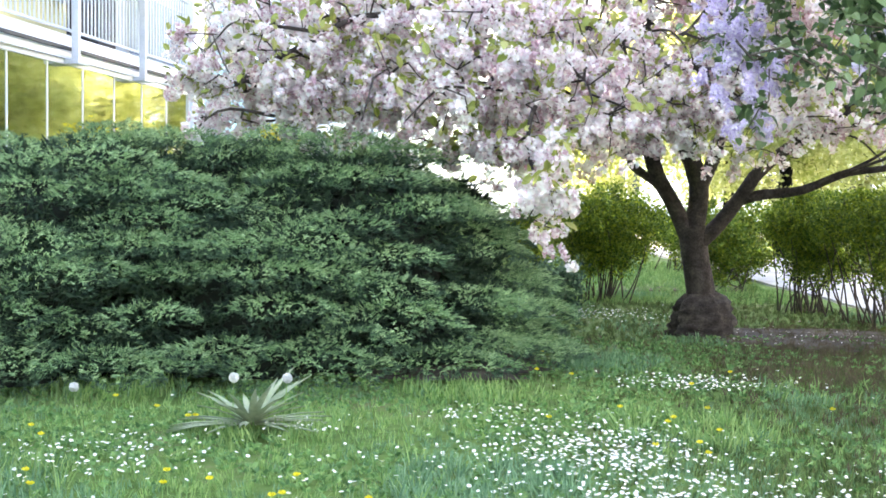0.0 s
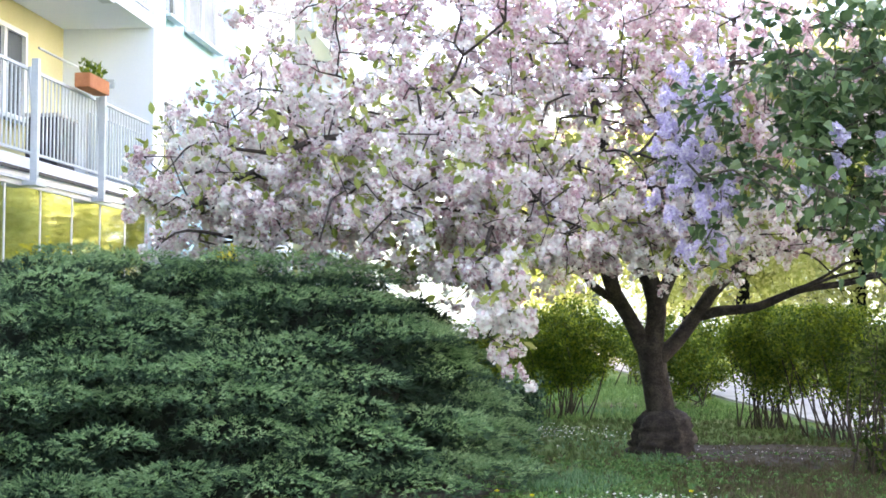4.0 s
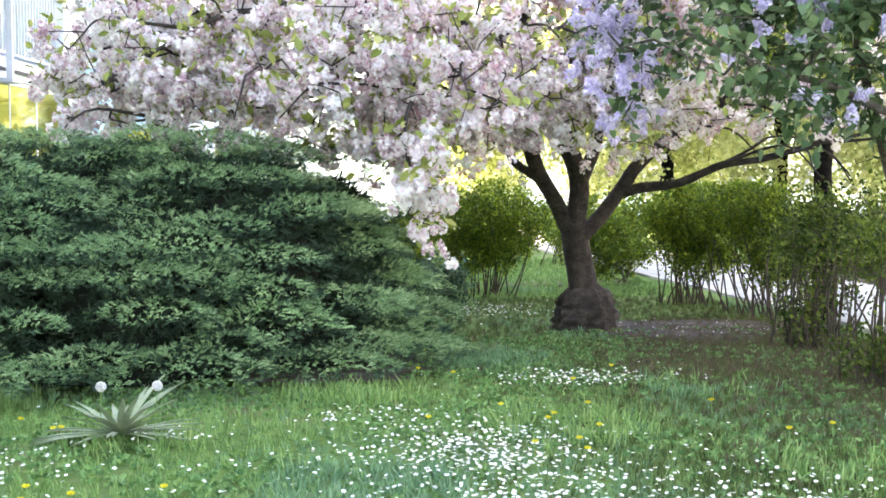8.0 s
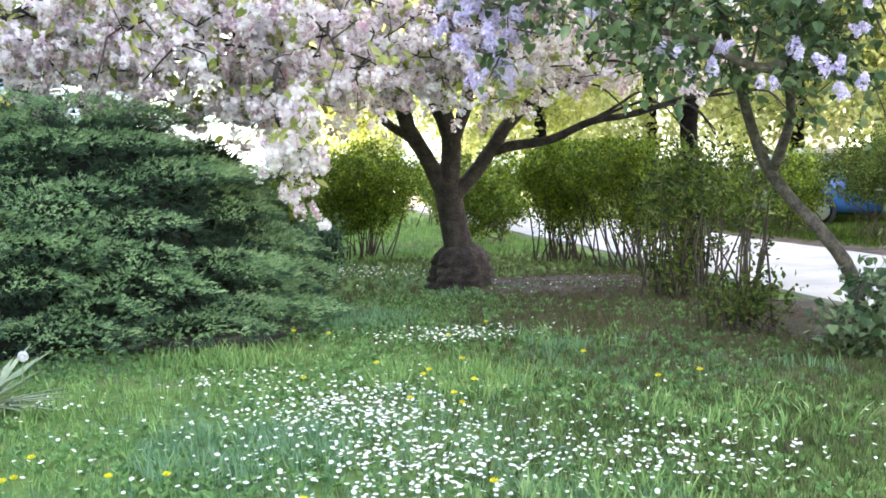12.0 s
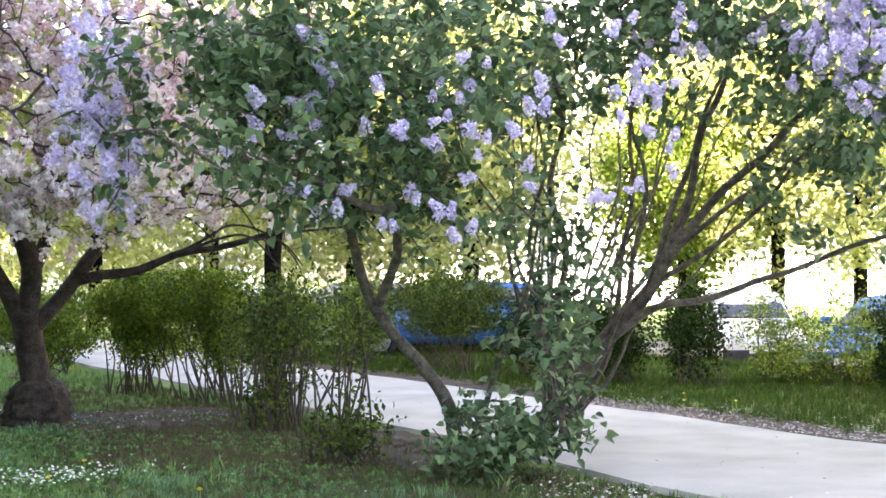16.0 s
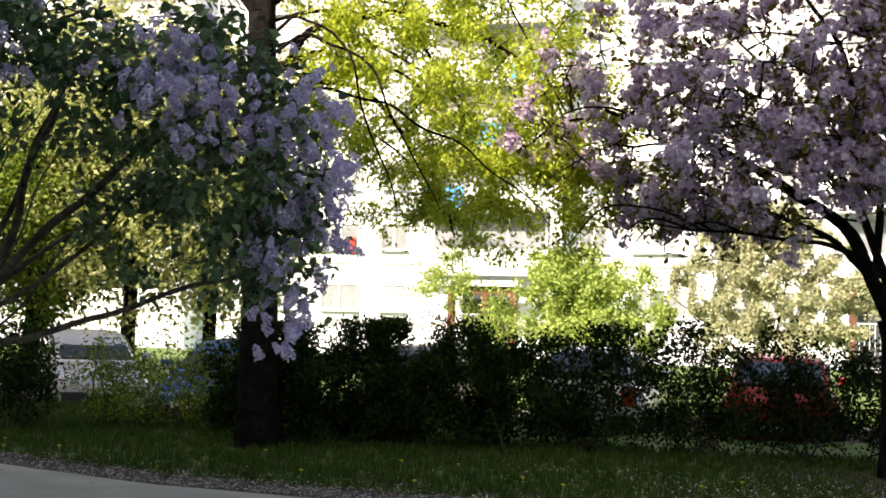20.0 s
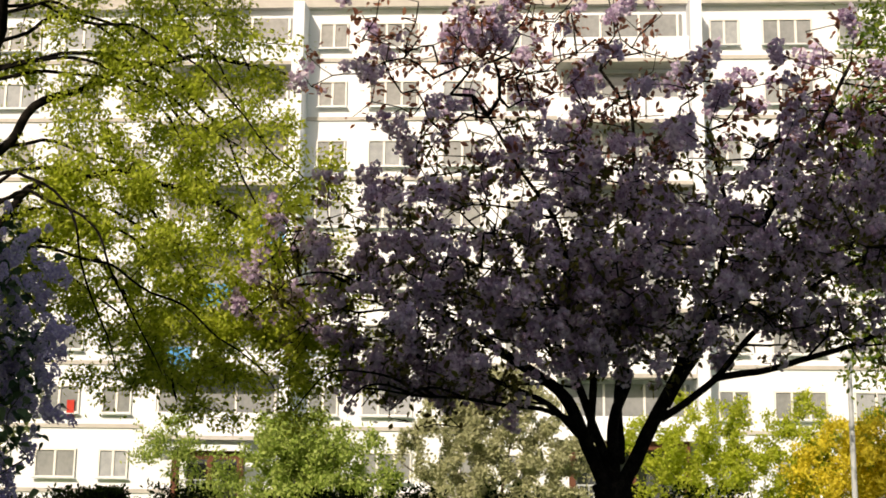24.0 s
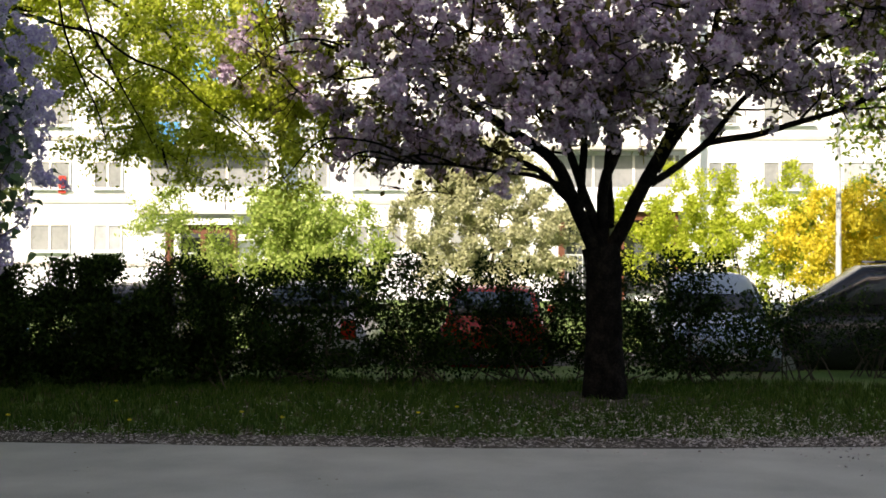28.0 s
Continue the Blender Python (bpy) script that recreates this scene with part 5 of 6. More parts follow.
# a young dark trunk between the saplings
yt = thing("young_tree", "young dark-barked tree standing among the saplings", "tree")
ln = smooth_line([(5.95, 15.0, -0.02), (5.93, 15.0, 0.8), (5.9, 14.95, 1.8), (5.95, 14.9, 3.2), (6.0, 14.9, 4.6)], 0.12, 0.02)
part("trunk", np_mesh("trunk", *tube(ln, (0.14, 0.11, 0.09, 0.03), 10, 0.06), M["bark_b"], True), None, yt)
r = np.random.default_rng(33)
pos, par, limb = grow([ln], inside([((6.0, 14.9, 3.9), (1.3, 1.3, 1.2), 1)], 140, r, 0.5), r, 0.2, 0.05)
v, f, rad = twig_mesh(pos, par, limb, 0.004)
part("branchwork", np_mesh("branchwork", v, f, M["bark_b"]), None, yt, kind="stuff")
pl, wy = around(pos, par, limb, rad, 4500, 0.014, 0.1, r)
leaves_on(yt, "leaves", M["bush_leaf"], LEAF_V, LEAF_F, pl, wy, (0.06, 0.1), r, 0.3, -0.2)


# ---- juniper ----
def spray_template(seed):
    """A flat feathery juniper shoot, one unit long, of needle-like slips."""
    r = np.random.default_rng(seed)
    pos, dirs, size = [], [], []
    for i in range(4):
        t = 0.1 + 0.9 * i / 4
        for s in (-1, 1):
            ln = 0.42 * (1 - 0.6 * t) * r.uniform(0.7, 1.2)
            d = np.array([s * 0.75, r.uniform(0.0, 0.35), 0.8])
            d /= np.linalg.norm(d)
            for k in range(1):
                pos.append(np.array([0, 0, t * 0.8]) + d * ln * k / 2 + r.normal(size=3) * 0.02)
                dirs.append(d + r.normal(size=3) * 0.35)
                size.append(ln * 1.1 * r.uniform(0.8, 1.3) + 0.08)
    for k in range(3):
        pos.append(np.array([0, 0, 0.3 * k]))
        dirs.append(np.array([0, 0.1, 1]) + r.normal(size=3) * 0.2)
        size.append(0.38)
    q = np.array([(-0.10, 0, 0), (0.10, 0, 0.1), (0.07, 0.03, 1.0), (-0.07, 0.03, 0.9)])
    return scatter(q, np.array([(0, 1, 2, 3)]), np.array(pos), np.array(dirs), np.array(size), r=r)


r = np.random.default_rng(31)
jun = thing("juniper_bush", "broad spreading blue-green juniper with layered feathery boughs", "juniper")
core = [(-3.2, 11.5, 2.2, 2.2, 2.05), (-0.9, 11.8, 1.85, 1.8, 1.95), (-4.9, 12.0, 2.0, 2.0, 2.0), (0.0, 12.6, 0.85, 1.2, 1.75), (-3.7, 10.5, 1.8, 1.5, 1.3), (-1.7, 11.0, 1.6, 1.3, 1.35), (-2.0, 12.1, 1.8, 1.7, 2.05)]
cushions = []   # centre, facing, half length, half width, half thickness
tries = []
for cx, cy, rx, ry, h in core:
    for k in range(220):
        t = r.uniform(0.05, 1.0)
        rad = (1 - min(t, 0.985) ** 1.7) ** 0.75 * r.uniform(0.82, 0.98)
        a = r.uniform(2.8, 6.8) if k % 8 else r.uniform(0, 6.283)
        tries.append((cx + rx * rad * math.cos(a), cy + ry * rad * math.sin(a), max(0.12, h * t * 0.97), a))
for k in range(60):
    u = r.uniform(0, 1)
    tries.append((-5.6 + 5.0 * u, 10.15 + 0.9 * u + r.uniform(-0.2, 0.5), r.uniform(0.10, 0.45), r.uniform(4.1, 5.4)))
for k in range(90):
    tries.append((r.uniform(-6.4, 0.0), r.uniform(11.3, 12.7), r.uniform(1.74, 1.98), r.uniform(4.0, 5.4)))
for x, y, z, a in tries:
    if any((x - c[0]) ** 2 + (y - c[1]) ** 2 + 3.0 * (z - c[2]) ** 2 < 0.43 ** 2 for c in cushions):
        continue
    if any(((x - cx) / rx) ** 2 + ((y - cy) / ry) ** 2 < (0.78 * (1 - min(1, z / h) ** 1.7) ** 0.75) ** 2 for cx, cy, rx, ry, h in core):
        continue    # buried inside a neighbour
    w = r.uniform(0.34, 0.66)
    cushions.append((x, y, z, a + r.normal() * 0.3, w * r.uniform(0.75, 1.1), w, w * r.uniform(0.17, 0.27)))
vs = []
for cx, cy, rx, ry, h in core:
    n, m = 30, 9
    uu, ww = np.meshgrid(np.arange(n) / n * 6.28318, np.linspace(0, 1, m), indexing="ij")
    k = 0.55 * np.maximum(0, 1 - (ww * 0.99) ** 3.2) ** 0.6 * (1 + 0.12 * np.sin(5 * uu + cx * 3 + 4 * ww))
    v = np.stack([cx + rx * k * np.cos(uu), cy + ry * k * np.sin(uu), 0.02 + h * 0.90 * ww], -1).reshape(-1, 3)
    i, j = np.meshgrid(np.arange(n), np.arange(m - 1), indexing="ij")
    i2 = (i + 1) % n
    vs.append((v, np.stack([i * m + j, i2 * m + j, i2 * m + j + 1, i * m + j + 1], -1).reshape(-1, 4)))
# core coloured near black so that gaps between cushions look shaded
part("inner_thicket", np_mesh("inner_thicket", *joined(*vs), M["juniper_core"], True), None, jun, "dead inner twigs, coloured near black for the shade within")
ts = [spray_template(s) for s in (1, 2, 3)]
P_, D_, S_, T_ = [], [], [], []
for x, y, z, a, lx, ly, lz in cushions:
    # sprigs stand close on the upper skin of a flat cushion whose front edge nods; its lobes are ragged
    n = int(2700 * lx * ly) + 60
    fresh = r.uniform(-0.25, 0.35)
    th, up = r.uniform(-3.14159, 3.14159, n), r.uniform(-0.25, 1, n)
    flat = np.sqrt(1 - np.clip(up, 0, 1) ** 2)
    lobe = 1 + 0.16 * np.sin(5 * th + 7 * x) + 0.12 * np.sin(9 * th + 5 * y) + r.normal(size=n) * 0.06
    fx, fy = flat * lobe * np.cos(th), flat * lobe * np.sin(th)
    dx, dy = fx * lx, fy * ly
    hump = 1 + 0.25 * np.sin(fx * 6 + x * 9) * np.sin(fy * 7 + y * 5)
    p = np.stack([x + math.cos(a) * dx - math.sin(a) * dy, y + math.sin(a) * dx + math.cos(a) * dy, z + lz * (up * hump - 0.45 * np.clip(fx, 0, 2) ** 2 - 0.35 * fy ** 2 + 0.3) + r.normal(size=n) * 0.010], 1)
    out = np.stack([np.cos(a + th), np.sin(a + th), np.zeros(n)], 1)
    P_.append(p)
    # upper front sprigs get the lit tone, the rest the shaded one
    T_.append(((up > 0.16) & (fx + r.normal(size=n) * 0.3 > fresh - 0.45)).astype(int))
    D_.append(out * (0.35 + 0.6 * flat[:, None]) + np.stack([math.cos(a) * np.full(n, 0.35), math.sin(a) * np.full(n, 0.35), 0.10 + 0.30 * up], 1) + r.normal(size=(n, 3)) * 0.22)
    S_.append(r.uniform(0.042, 0.08, n))
for cx, cy, rx, ry, h in core:     # inner shoots all over the thicket, coloured dark for the shade there
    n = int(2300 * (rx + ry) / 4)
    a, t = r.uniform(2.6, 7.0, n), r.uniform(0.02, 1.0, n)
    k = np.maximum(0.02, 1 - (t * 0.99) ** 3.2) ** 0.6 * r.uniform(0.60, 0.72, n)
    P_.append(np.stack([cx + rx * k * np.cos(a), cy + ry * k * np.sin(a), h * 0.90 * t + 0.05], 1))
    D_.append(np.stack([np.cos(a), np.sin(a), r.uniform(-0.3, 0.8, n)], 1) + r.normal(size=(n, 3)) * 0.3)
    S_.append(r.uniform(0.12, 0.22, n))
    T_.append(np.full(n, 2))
P_, D_, S_, T_ = np.concatenate(P_), np.concatenate(D_), np.concatenate(S_), np.concatenate(T_)
keep = P_[:, 2] > 0.03
P_, D_, S_, T_ = P_[keep], D_[keep], S_[keep], T_[keep]
for sel, nm, mt, lb in ((T_ == 2, "shaded_inner_growth", "juniper_inner", "shoots deep inside the bush, coloured dark for shade"), (T_ == 0, "foliage", "juniper", "blue-green inner shoots, darkened for shade"), (T_ == 1, "lit_fresh_growth", "juniper_tip", "lighter feathery shoot tips, fresh growth and light in their colour")):
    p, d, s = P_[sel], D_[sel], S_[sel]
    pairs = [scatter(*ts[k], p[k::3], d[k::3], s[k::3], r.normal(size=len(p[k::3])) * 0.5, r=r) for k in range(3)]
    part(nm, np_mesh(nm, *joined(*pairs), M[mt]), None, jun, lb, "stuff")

# ---- lawn plants ----
r = np.random.default_rng(51)
ng = 26000
gx, gy = r.uniform(-5, 6.5, ng * 2), 3.5 + 17 * r.uniform(0, 1, ng * 2) ** 1.5
ok = (np.abs(gx) < gy * 0.75 + 1.0) & ~((gx < 0.7) & (gy > 10.2) & (gy < 14)) & ~((gx > 5.5) & (gy > 3))
ok &= (((gx - 4.1) / 1.3) ** 2 + ((gy - 14.0) / 1.0) ** 2 > 1) & (((gx - 5.0) / 1.0) ** 2 + ((gy - 10.4) / 1.9) ** 2 > r.uniform(0.0, 1.1, ng * 2))
gx, gy = gx[ok][:ng], gy[ok][:ng]
bl = []
for k in range(9):
    a = r.uniform(0, 6.283)
    ln, w, bend = r.uniform(0.6, 1.1), 0.05, r.uniform(0.15, 0.8)
    c, s = math.cos(a), math.sin(a)
    o = np.array([r.normal() * 0.25, r.normal() * 0.25, 0])
    bl.append((np.array([(-s * w, c * w, 0), (s * w, -c * w, 0), (s * w * 0.7 + c * bend * 0.4, -c * w * 0.7 + s * bend * 0.4, ln * 0.6), (-s * w * 0.7 + c * bend * 0.4, c * w * 0.7 + s * bend * 0.4, ln * 0.6), (c * bend, s * bend, ln)]) + o, None))
tv = np.concatenate([b[0] for b in bl])
tri = np.concatenate([np.array([(0, 1, 2), (0, 2, 3), (3, 2, 4)]) + 5 * k for k in range(9)])
gp = np.stack([gx, gy, np.full(len(gx), -0.03)], 1)
tall = 1 + 0.9 * (np.sin(gx * 2.3 + 1) * np.cos(gy * 1.9) > 0.35)
blue = (np.sin(gx * 1.3 + 0.4) * np.sin(gy * 1.1 + gx * 0.5) + r.normal(size=len(gx)) * 0.25 - 0.5 * (gx > 2.8) + 0.35 * (gx < 0.6) * (gy < 8)) > 0.25
v, f = scatter(tv, tri, gp[blue], np.tile([0, 0, 1.0], (blue.sum(), 1)) + r.normal(size=(blue.sum(), 3)) * 0.12, r.uniform(0.03, 0.065, blue.sum()) * tall[blue], r=r)
tagged(part("tussock_grass", np_mesh("tussock_grass", v, f, M["bluegrass"]), None, None), "bluish tussocks in the lawn", "grass", kind="stuff")
# blades under the trees and the lilac take the shade-coloured grass
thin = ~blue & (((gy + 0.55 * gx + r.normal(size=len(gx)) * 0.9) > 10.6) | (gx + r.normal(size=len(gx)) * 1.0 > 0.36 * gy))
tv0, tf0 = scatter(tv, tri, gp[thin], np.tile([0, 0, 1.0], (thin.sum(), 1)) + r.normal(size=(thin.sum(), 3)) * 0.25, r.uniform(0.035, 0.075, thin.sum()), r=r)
tagged(part("shaded_grass", np_mesh("shaded_grass", tv0, tf0, M["shadegrass"])), "thin grass under the trees, their shade put in its colour", "grass", kind="stuff")
blue = blue | thin
gp, tall = gp[~blue], tall[~blue]
v, f = scatter(tv, tri, gp, np.tile([0, 0, 1.0], (len(gp), 1)) + r.normal(size=(len(gp), 3)) * 0.22, r.uniform(0.035, 0.075, len(gp)) * tall, r=r)
nw = 15000
wx, wyy = r.uniform(-3.5, 4.6, nw), 4.0 + 10 * r.uniform(0, 1, nw) ** 1.4
wok = (np.sin(wx * 2.1 + 0.7 * wyy) * np.sin(wyy * 1.7 - 0.4 * wx) + r.normal(size=nw) * 0.35 > 0.0) & (wx < 0.42 * wyy + r.normal(size=nw) * 1.2)
wx, wyy = wx[wok], wyy[wok]
nw = len(wx)
wp = np.stack([wx, wyy, np.full(nw, 0.0)], 1)
wv, wf = scatter(LEAF_V, LEAF_F, np.repeat(wp, 6, 0), unit(nw * 6, r) * (1, 1, 0.4) + (0, 0, 0.5), r.uniform(0.02, 0.055, nw * 6), r=r)
tagged(part("lawn_weeds", np_mesh("lawn_weeds", wv, wf, M["weed"])), "clover and broad-leaved weeds in the lawn", "weeds", kind="stuff")
# more shade-coloured grass, blending the painted shade into the lawn
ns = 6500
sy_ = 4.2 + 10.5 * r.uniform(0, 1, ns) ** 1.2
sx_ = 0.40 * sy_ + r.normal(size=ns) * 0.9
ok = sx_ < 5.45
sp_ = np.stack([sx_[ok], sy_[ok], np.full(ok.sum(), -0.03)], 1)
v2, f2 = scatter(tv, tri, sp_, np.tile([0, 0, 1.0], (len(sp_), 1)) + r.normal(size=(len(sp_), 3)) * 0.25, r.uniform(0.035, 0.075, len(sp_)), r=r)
tagged(part("shade_grass", np_mesh("shade_grass", v2, f2, M["shadegrass"])), "thin grass between the lawn and the lilac, coloured dark for shade", "grass", kind="stuff")
nd = 3600
dx, dy = r.normal(4.1, 1.0, nd), r.normal(11.2, 2.0, nd)
dx = np.minimum(dx, 5.35 - np.abs(r.normal(0, 0.3, nd)))
dryp = np.stack([dx, dy, np.full(nd, -0.02)], 1)
sv, sf = scatter(tv, tri, dryp, np.tile([0, 0, 1.0], (nd, 1)) + r.normal(size=(nd, 3)) * 0.4, r.uniform(0.04, 0.08, nd), r=r)
tagged(part("dry_grass", np_mesh("dry_grass", sv, sf, M["drygrass"])), "dry straw among thin grass under the lilac", "grass", kind="stuff")
tagged(part("grass", np_mesh("grass", v, f, M["grass"]), None, None), "fresh green grass blades of the lawn", "grass", kind="stuff")
# grass of the verge across the path
n2 = 26000
vx, vy = r.uniform(9.0, 17, n2), r.uniform(-2, 26, n2)
edge = np.interp(vy, [-4, 0.2, 3.5, 6.2, 8.5, 16], [13.5, 11.2, 9.8, 9.0, 8.6, 8.7])
ok = (vx > edge + 0.35 + 0.5 * r.uniform(0, 1, n2)) & (vx < edge + 6.5)
vp = np.stack([vx[ok], vy[ok], np.full(ok.sum(), -0.03)], 1)
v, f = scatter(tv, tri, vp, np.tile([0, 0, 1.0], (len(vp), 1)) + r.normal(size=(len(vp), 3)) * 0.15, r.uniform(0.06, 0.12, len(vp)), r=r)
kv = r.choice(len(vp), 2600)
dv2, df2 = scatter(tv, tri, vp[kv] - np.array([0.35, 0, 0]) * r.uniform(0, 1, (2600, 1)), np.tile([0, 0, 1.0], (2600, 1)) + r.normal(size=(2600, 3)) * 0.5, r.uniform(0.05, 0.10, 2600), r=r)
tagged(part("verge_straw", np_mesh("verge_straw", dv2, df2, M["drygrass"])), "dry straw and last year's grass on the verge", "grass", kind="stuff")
tagged(part("verge_grass", np_mesh("verge_grass", v, f, M["verge"]), None, None), "grass of the verge across the path, shade put in its colour", "grass", kind="stuff")

nf = 6000
fp = np.stack([r.uniform(-3, 5.4, nf), r.uniform(18.5, 30, nf), np.full(nf, -0.03)], 1)
v, f = scatter(tv, tri, fp, np.tile([0, 0, 1.0], (nf, 1)) + r.normal(size=(nf, 3)) * 0.2, r.uniform(0.07, 0.13, nf), r=r)
tagged(part("far_grass", np_mesh("far_grass", v, f, M["grass"])), "green grass of the lawn behind the cherry", "grass", kind="stuff")
n3 = 4000
p3 = np.stack([r.uniform(-8, 5.2, n3), r.uniform(-8, 4.2, n3), np.full(n3, -0.03)], 1)
v, f = scatter(tv, tri, p3, np.tile([0, 0, 1.0], (n3, 1)) + r.normal(size=(n3, 3)) * 0.12, r.uniform(0.04, 0.085, n3), r=r)
tagged(part("mown_grass", np_mesh("mown_grass", v, f, M["grass"])), "green grass of the open lawn", "grass", kind="stuff")

# daisies in drifts
a = np.arange(9) / 9 * 6.28318
dv = np.concatenate([[(0, 0, 0.0)], np.stack([np.cos(a), np.sin(a), 0.18 + 0 * a], 1)])
df = np.array([(0, i + 1, (i + 1) % 9 + 1) for i in range(9)])
drifts = [((0.9, 7.2), (0.6, 1.1), 430), ((1.05, 5.7), (0.7, 0.6), 170), ((2.3, 5.7), (0.7, 0.6), 110), ((2.1, 10.1), (0.7, 0.4), 130), ((-1.9, 7.2), (0.6, 0.6), 90), ((-0.9, 8.0), (0.3, 0.3), 20), ((0.2, 8.6), (0.3, 0.3), 22), ((2.0, 16.2), (0.8, 0.9), 130), ((1.9, 6.2), (0.9, 0.7), 90), ((0.5, 6.5), (3.0, 2.0), 160), ((-2.3, 5.6), (0.6, 0.6), 50)]
dp = np.concatenate([np.stack([r.normal(c[0], s[0] * 0.6, n), r.normal(c[1], s[1] * 0.6, n), r.uniform(0.035, 0.075, n)], 1) for c, s, n in drifts for n in (int(n * 1.8),)])
dd = np.tile([0, -0.15, 1.0], (len(dp), 1)) + r.normal(size=(len(dp), 3)) * 0.25
sz = r.uniform(0.0075, 0.0135, len(dp))
daisies = thing("daisies", "drifts of small white daisies in the lawn", "daisy", kind="stuff")
part("petals", np_mesh("petals", *scatter(dv, df, dp, dd, sz, r=r), M["white_petal"]), None, daisies)
part("centres", np_mesh("centres", *scatter(dv * (0.32, 0.32, 0.6) + (0, 0, 0.09), df, dp, dd, sz, r=r), M["yellow_petal"]), None, daisies)

# dandelions
def dandelion(clock=False):
    t = thing("dandelion", "dandelion seed clock on a tall stalk" if clock else "yellow dandelion flower in the grass", "dandelion", group="dandelions in the lawn")
    h = 0.34 if clock else 0.09
    part("stalk", rod(bmesh.new(), (0, 0, -0.03), (0.01, 0, h), 0.003, n=5), M["grass"], t)
    if clock:
        v, f = pompon(70, np.random.default_rng(5), 0.2)
        v = v * 0.034 + np.array([0.01, 0, h])
    else:
        d = unit(34, np.random.default_rng(6)) * (1, 1, 0.5) + (0, 0, 0.7)
        q = np.array([(-0.12, 0, 0.2), (0.12, 0, 0.2), (0.13, 0, 1.0), (-0.13, 0, 1.0)])
        v, f = scatter(q, np.array([(0, 1, 2, 3)]), np.zeros((34, 3)), d, np.ones(34), r=np.random.default_rng(8))
        v = v * 0.023 + np.array([0.01, 0, h])
    part("seed_head" if clock else "flower_head", np_mesh("head", v, f, M["clock"] if clock else M["yellow_petal"]), None, t)
    return t


d0 = dandelion()
d0.location = (1.42, 8.05, 0)
for i in range(30):
    x, y = r.uniform(-2.6, 3.2), r.uniform(4.6, 12.0)
    if x < 0.4 and y > 9.0:
        y = r.uniform(5.0, 8.8)
    copy_thing(d0, pose(x, y, 0, 0, 0, r.uniform(0, 360)))
for x, y in ((1.49, 8.2), (1.2, 8.6), (-2.5, 6.4), (-1.35, 6.2), (-0.75, 6.0), (2.35, 10.4), (1.9, 9.7)):
    copy_thing(d0, pose(x, y, 0, 0, 0, 40 * x))
for i in range(11):
    y = r.uniform(3.5, 13.0)
    copy_thing(d0, pose(np.interp(y, [3.5, 6.2, 8.5, 16], [9.8, 9.0, 8.6, 8.7]) + r.uniform(0.5, 2.6), y, 0.02, 0, 0, 37 * i))
c0 = dandelion(True)
c0.location = (-1.32, 8.1, 0)
copy_thing(c0, pose(-1.0, 8.1, 0.0, 3, 2, 50))
copy_thing(c0, pose(-2.35, 8.3, -0.1, -2, 3, 150))

# yucca: stiff sword leaves from one crown
r = np.random.default_rng(61)
yuc = thing("yucca_plant", "grey-green sword-leaved yucca at the foot of the juniper", "yucca", pose(-1.2, 8.1, 0))
for i in range(44):
    a, e, ln = i * 2.4, 0.10 + 0.72 * r.uniform(0, 1) ** 1.5, r.uniform(0.36, 0.58)
    d = np.array([math.cos(a) * math.cos(e), math.sin(a) * math.cos(e), math.sin(e)])
    s = np.array([-math.sin(a), math.cos(a), 0]) * 0.022
    pts = [d * ln * t + np.array([0, 0, 0.05 - 0.08 * t * t * ln * 2]) for t in (0, 0.35, 0.7, 1.0)]
    ws = (0.8, 1.15, 0.8, 0.05)
    dn = np.array([0, 0, -0.008])
    v = np.array([q for p, w in zip(pts, ws) for q in (p - s * w, p + dn, p + s * w)])
    f = np.array([(3 * k + j, 3 * k + j + 1, 3 * k + j + 4, 3 * k + j + 3) for k in range(3) for j in range(2)])
    part("leaf", np_mesh("leaf", v, f, M["yucca"], True), None, yuc)

# fallen petals
r = np.random.default_rng(71)
def litter(cx, cy, sx, sy, n, name, label):
    p = np.stack([r.normal(cx, sx, n), r.normal(cy, sy, n), np.full(n, 0.02)], 1)
    q = np.array([(-0.5, -0.4, 0), (0.5, -0.4, 0), (0.4, 0.5, 0.15), (-0.4, 0.5, 0.1)])
    tagged(part(name, np_mesh(name, *scatter(q, np.array([(0, 1, 2, 3)]), p, np.tile([0, 0, 1.0], (n, 1)) + r.normal(size=(n, 3)) * 0.3, r.uniform(0.011, 0.027, n), r=r), M["litter"])), label, "petals", kind="stuff")


litter(4.1, 14.0, 0.7, 0.5, 150, "fallen_petals", "fallen petals on bare soil under the cherry")
litter(5.1, 7.3, 0.25, 0.5, 260, "fallen_petals", "petals and dry bits beside the path edge")
litter(12.1, 1.9, 0.9, 2.0, 4600, "fallen_petals", "pale fallen petals under the pink cherry")
for y0, y1, n in ((-2, 5, 5200), (5, 9, 2900), (9, 13, 2000)):
    yy = r.uniform(y0, y1, n)
    xx = np.interp(yy, [-4, 0.2, 3.5, 6.2, 8.5, 16], [13.5, 11.2, 9.8, 9.0, 8.6, 8.7]) + 0.02 + np.abs(r.normal(0, 0.62, n)) - 0.08
    p = np.stack([xx, yy, np.full(n, 0.022)], 1)
    q = np.array([(-0.5, -0.4, 0), (0.5, -0.4, 0), (0.4, 0.5, 0.15), (-0.4, 0.5, 0.1)])
    tagged(part("path_litter", np_mesh("path_litter", *scatter(q, np.array([(0, 1, 2, 3)]), p, np.tile([0, 0, 1.0], (n, 1)), r.uniform(0.008, 0.026, n), r=r), M["litter"])), "petals and dry leaves blown along the path edge", "petals", kind="stuff")


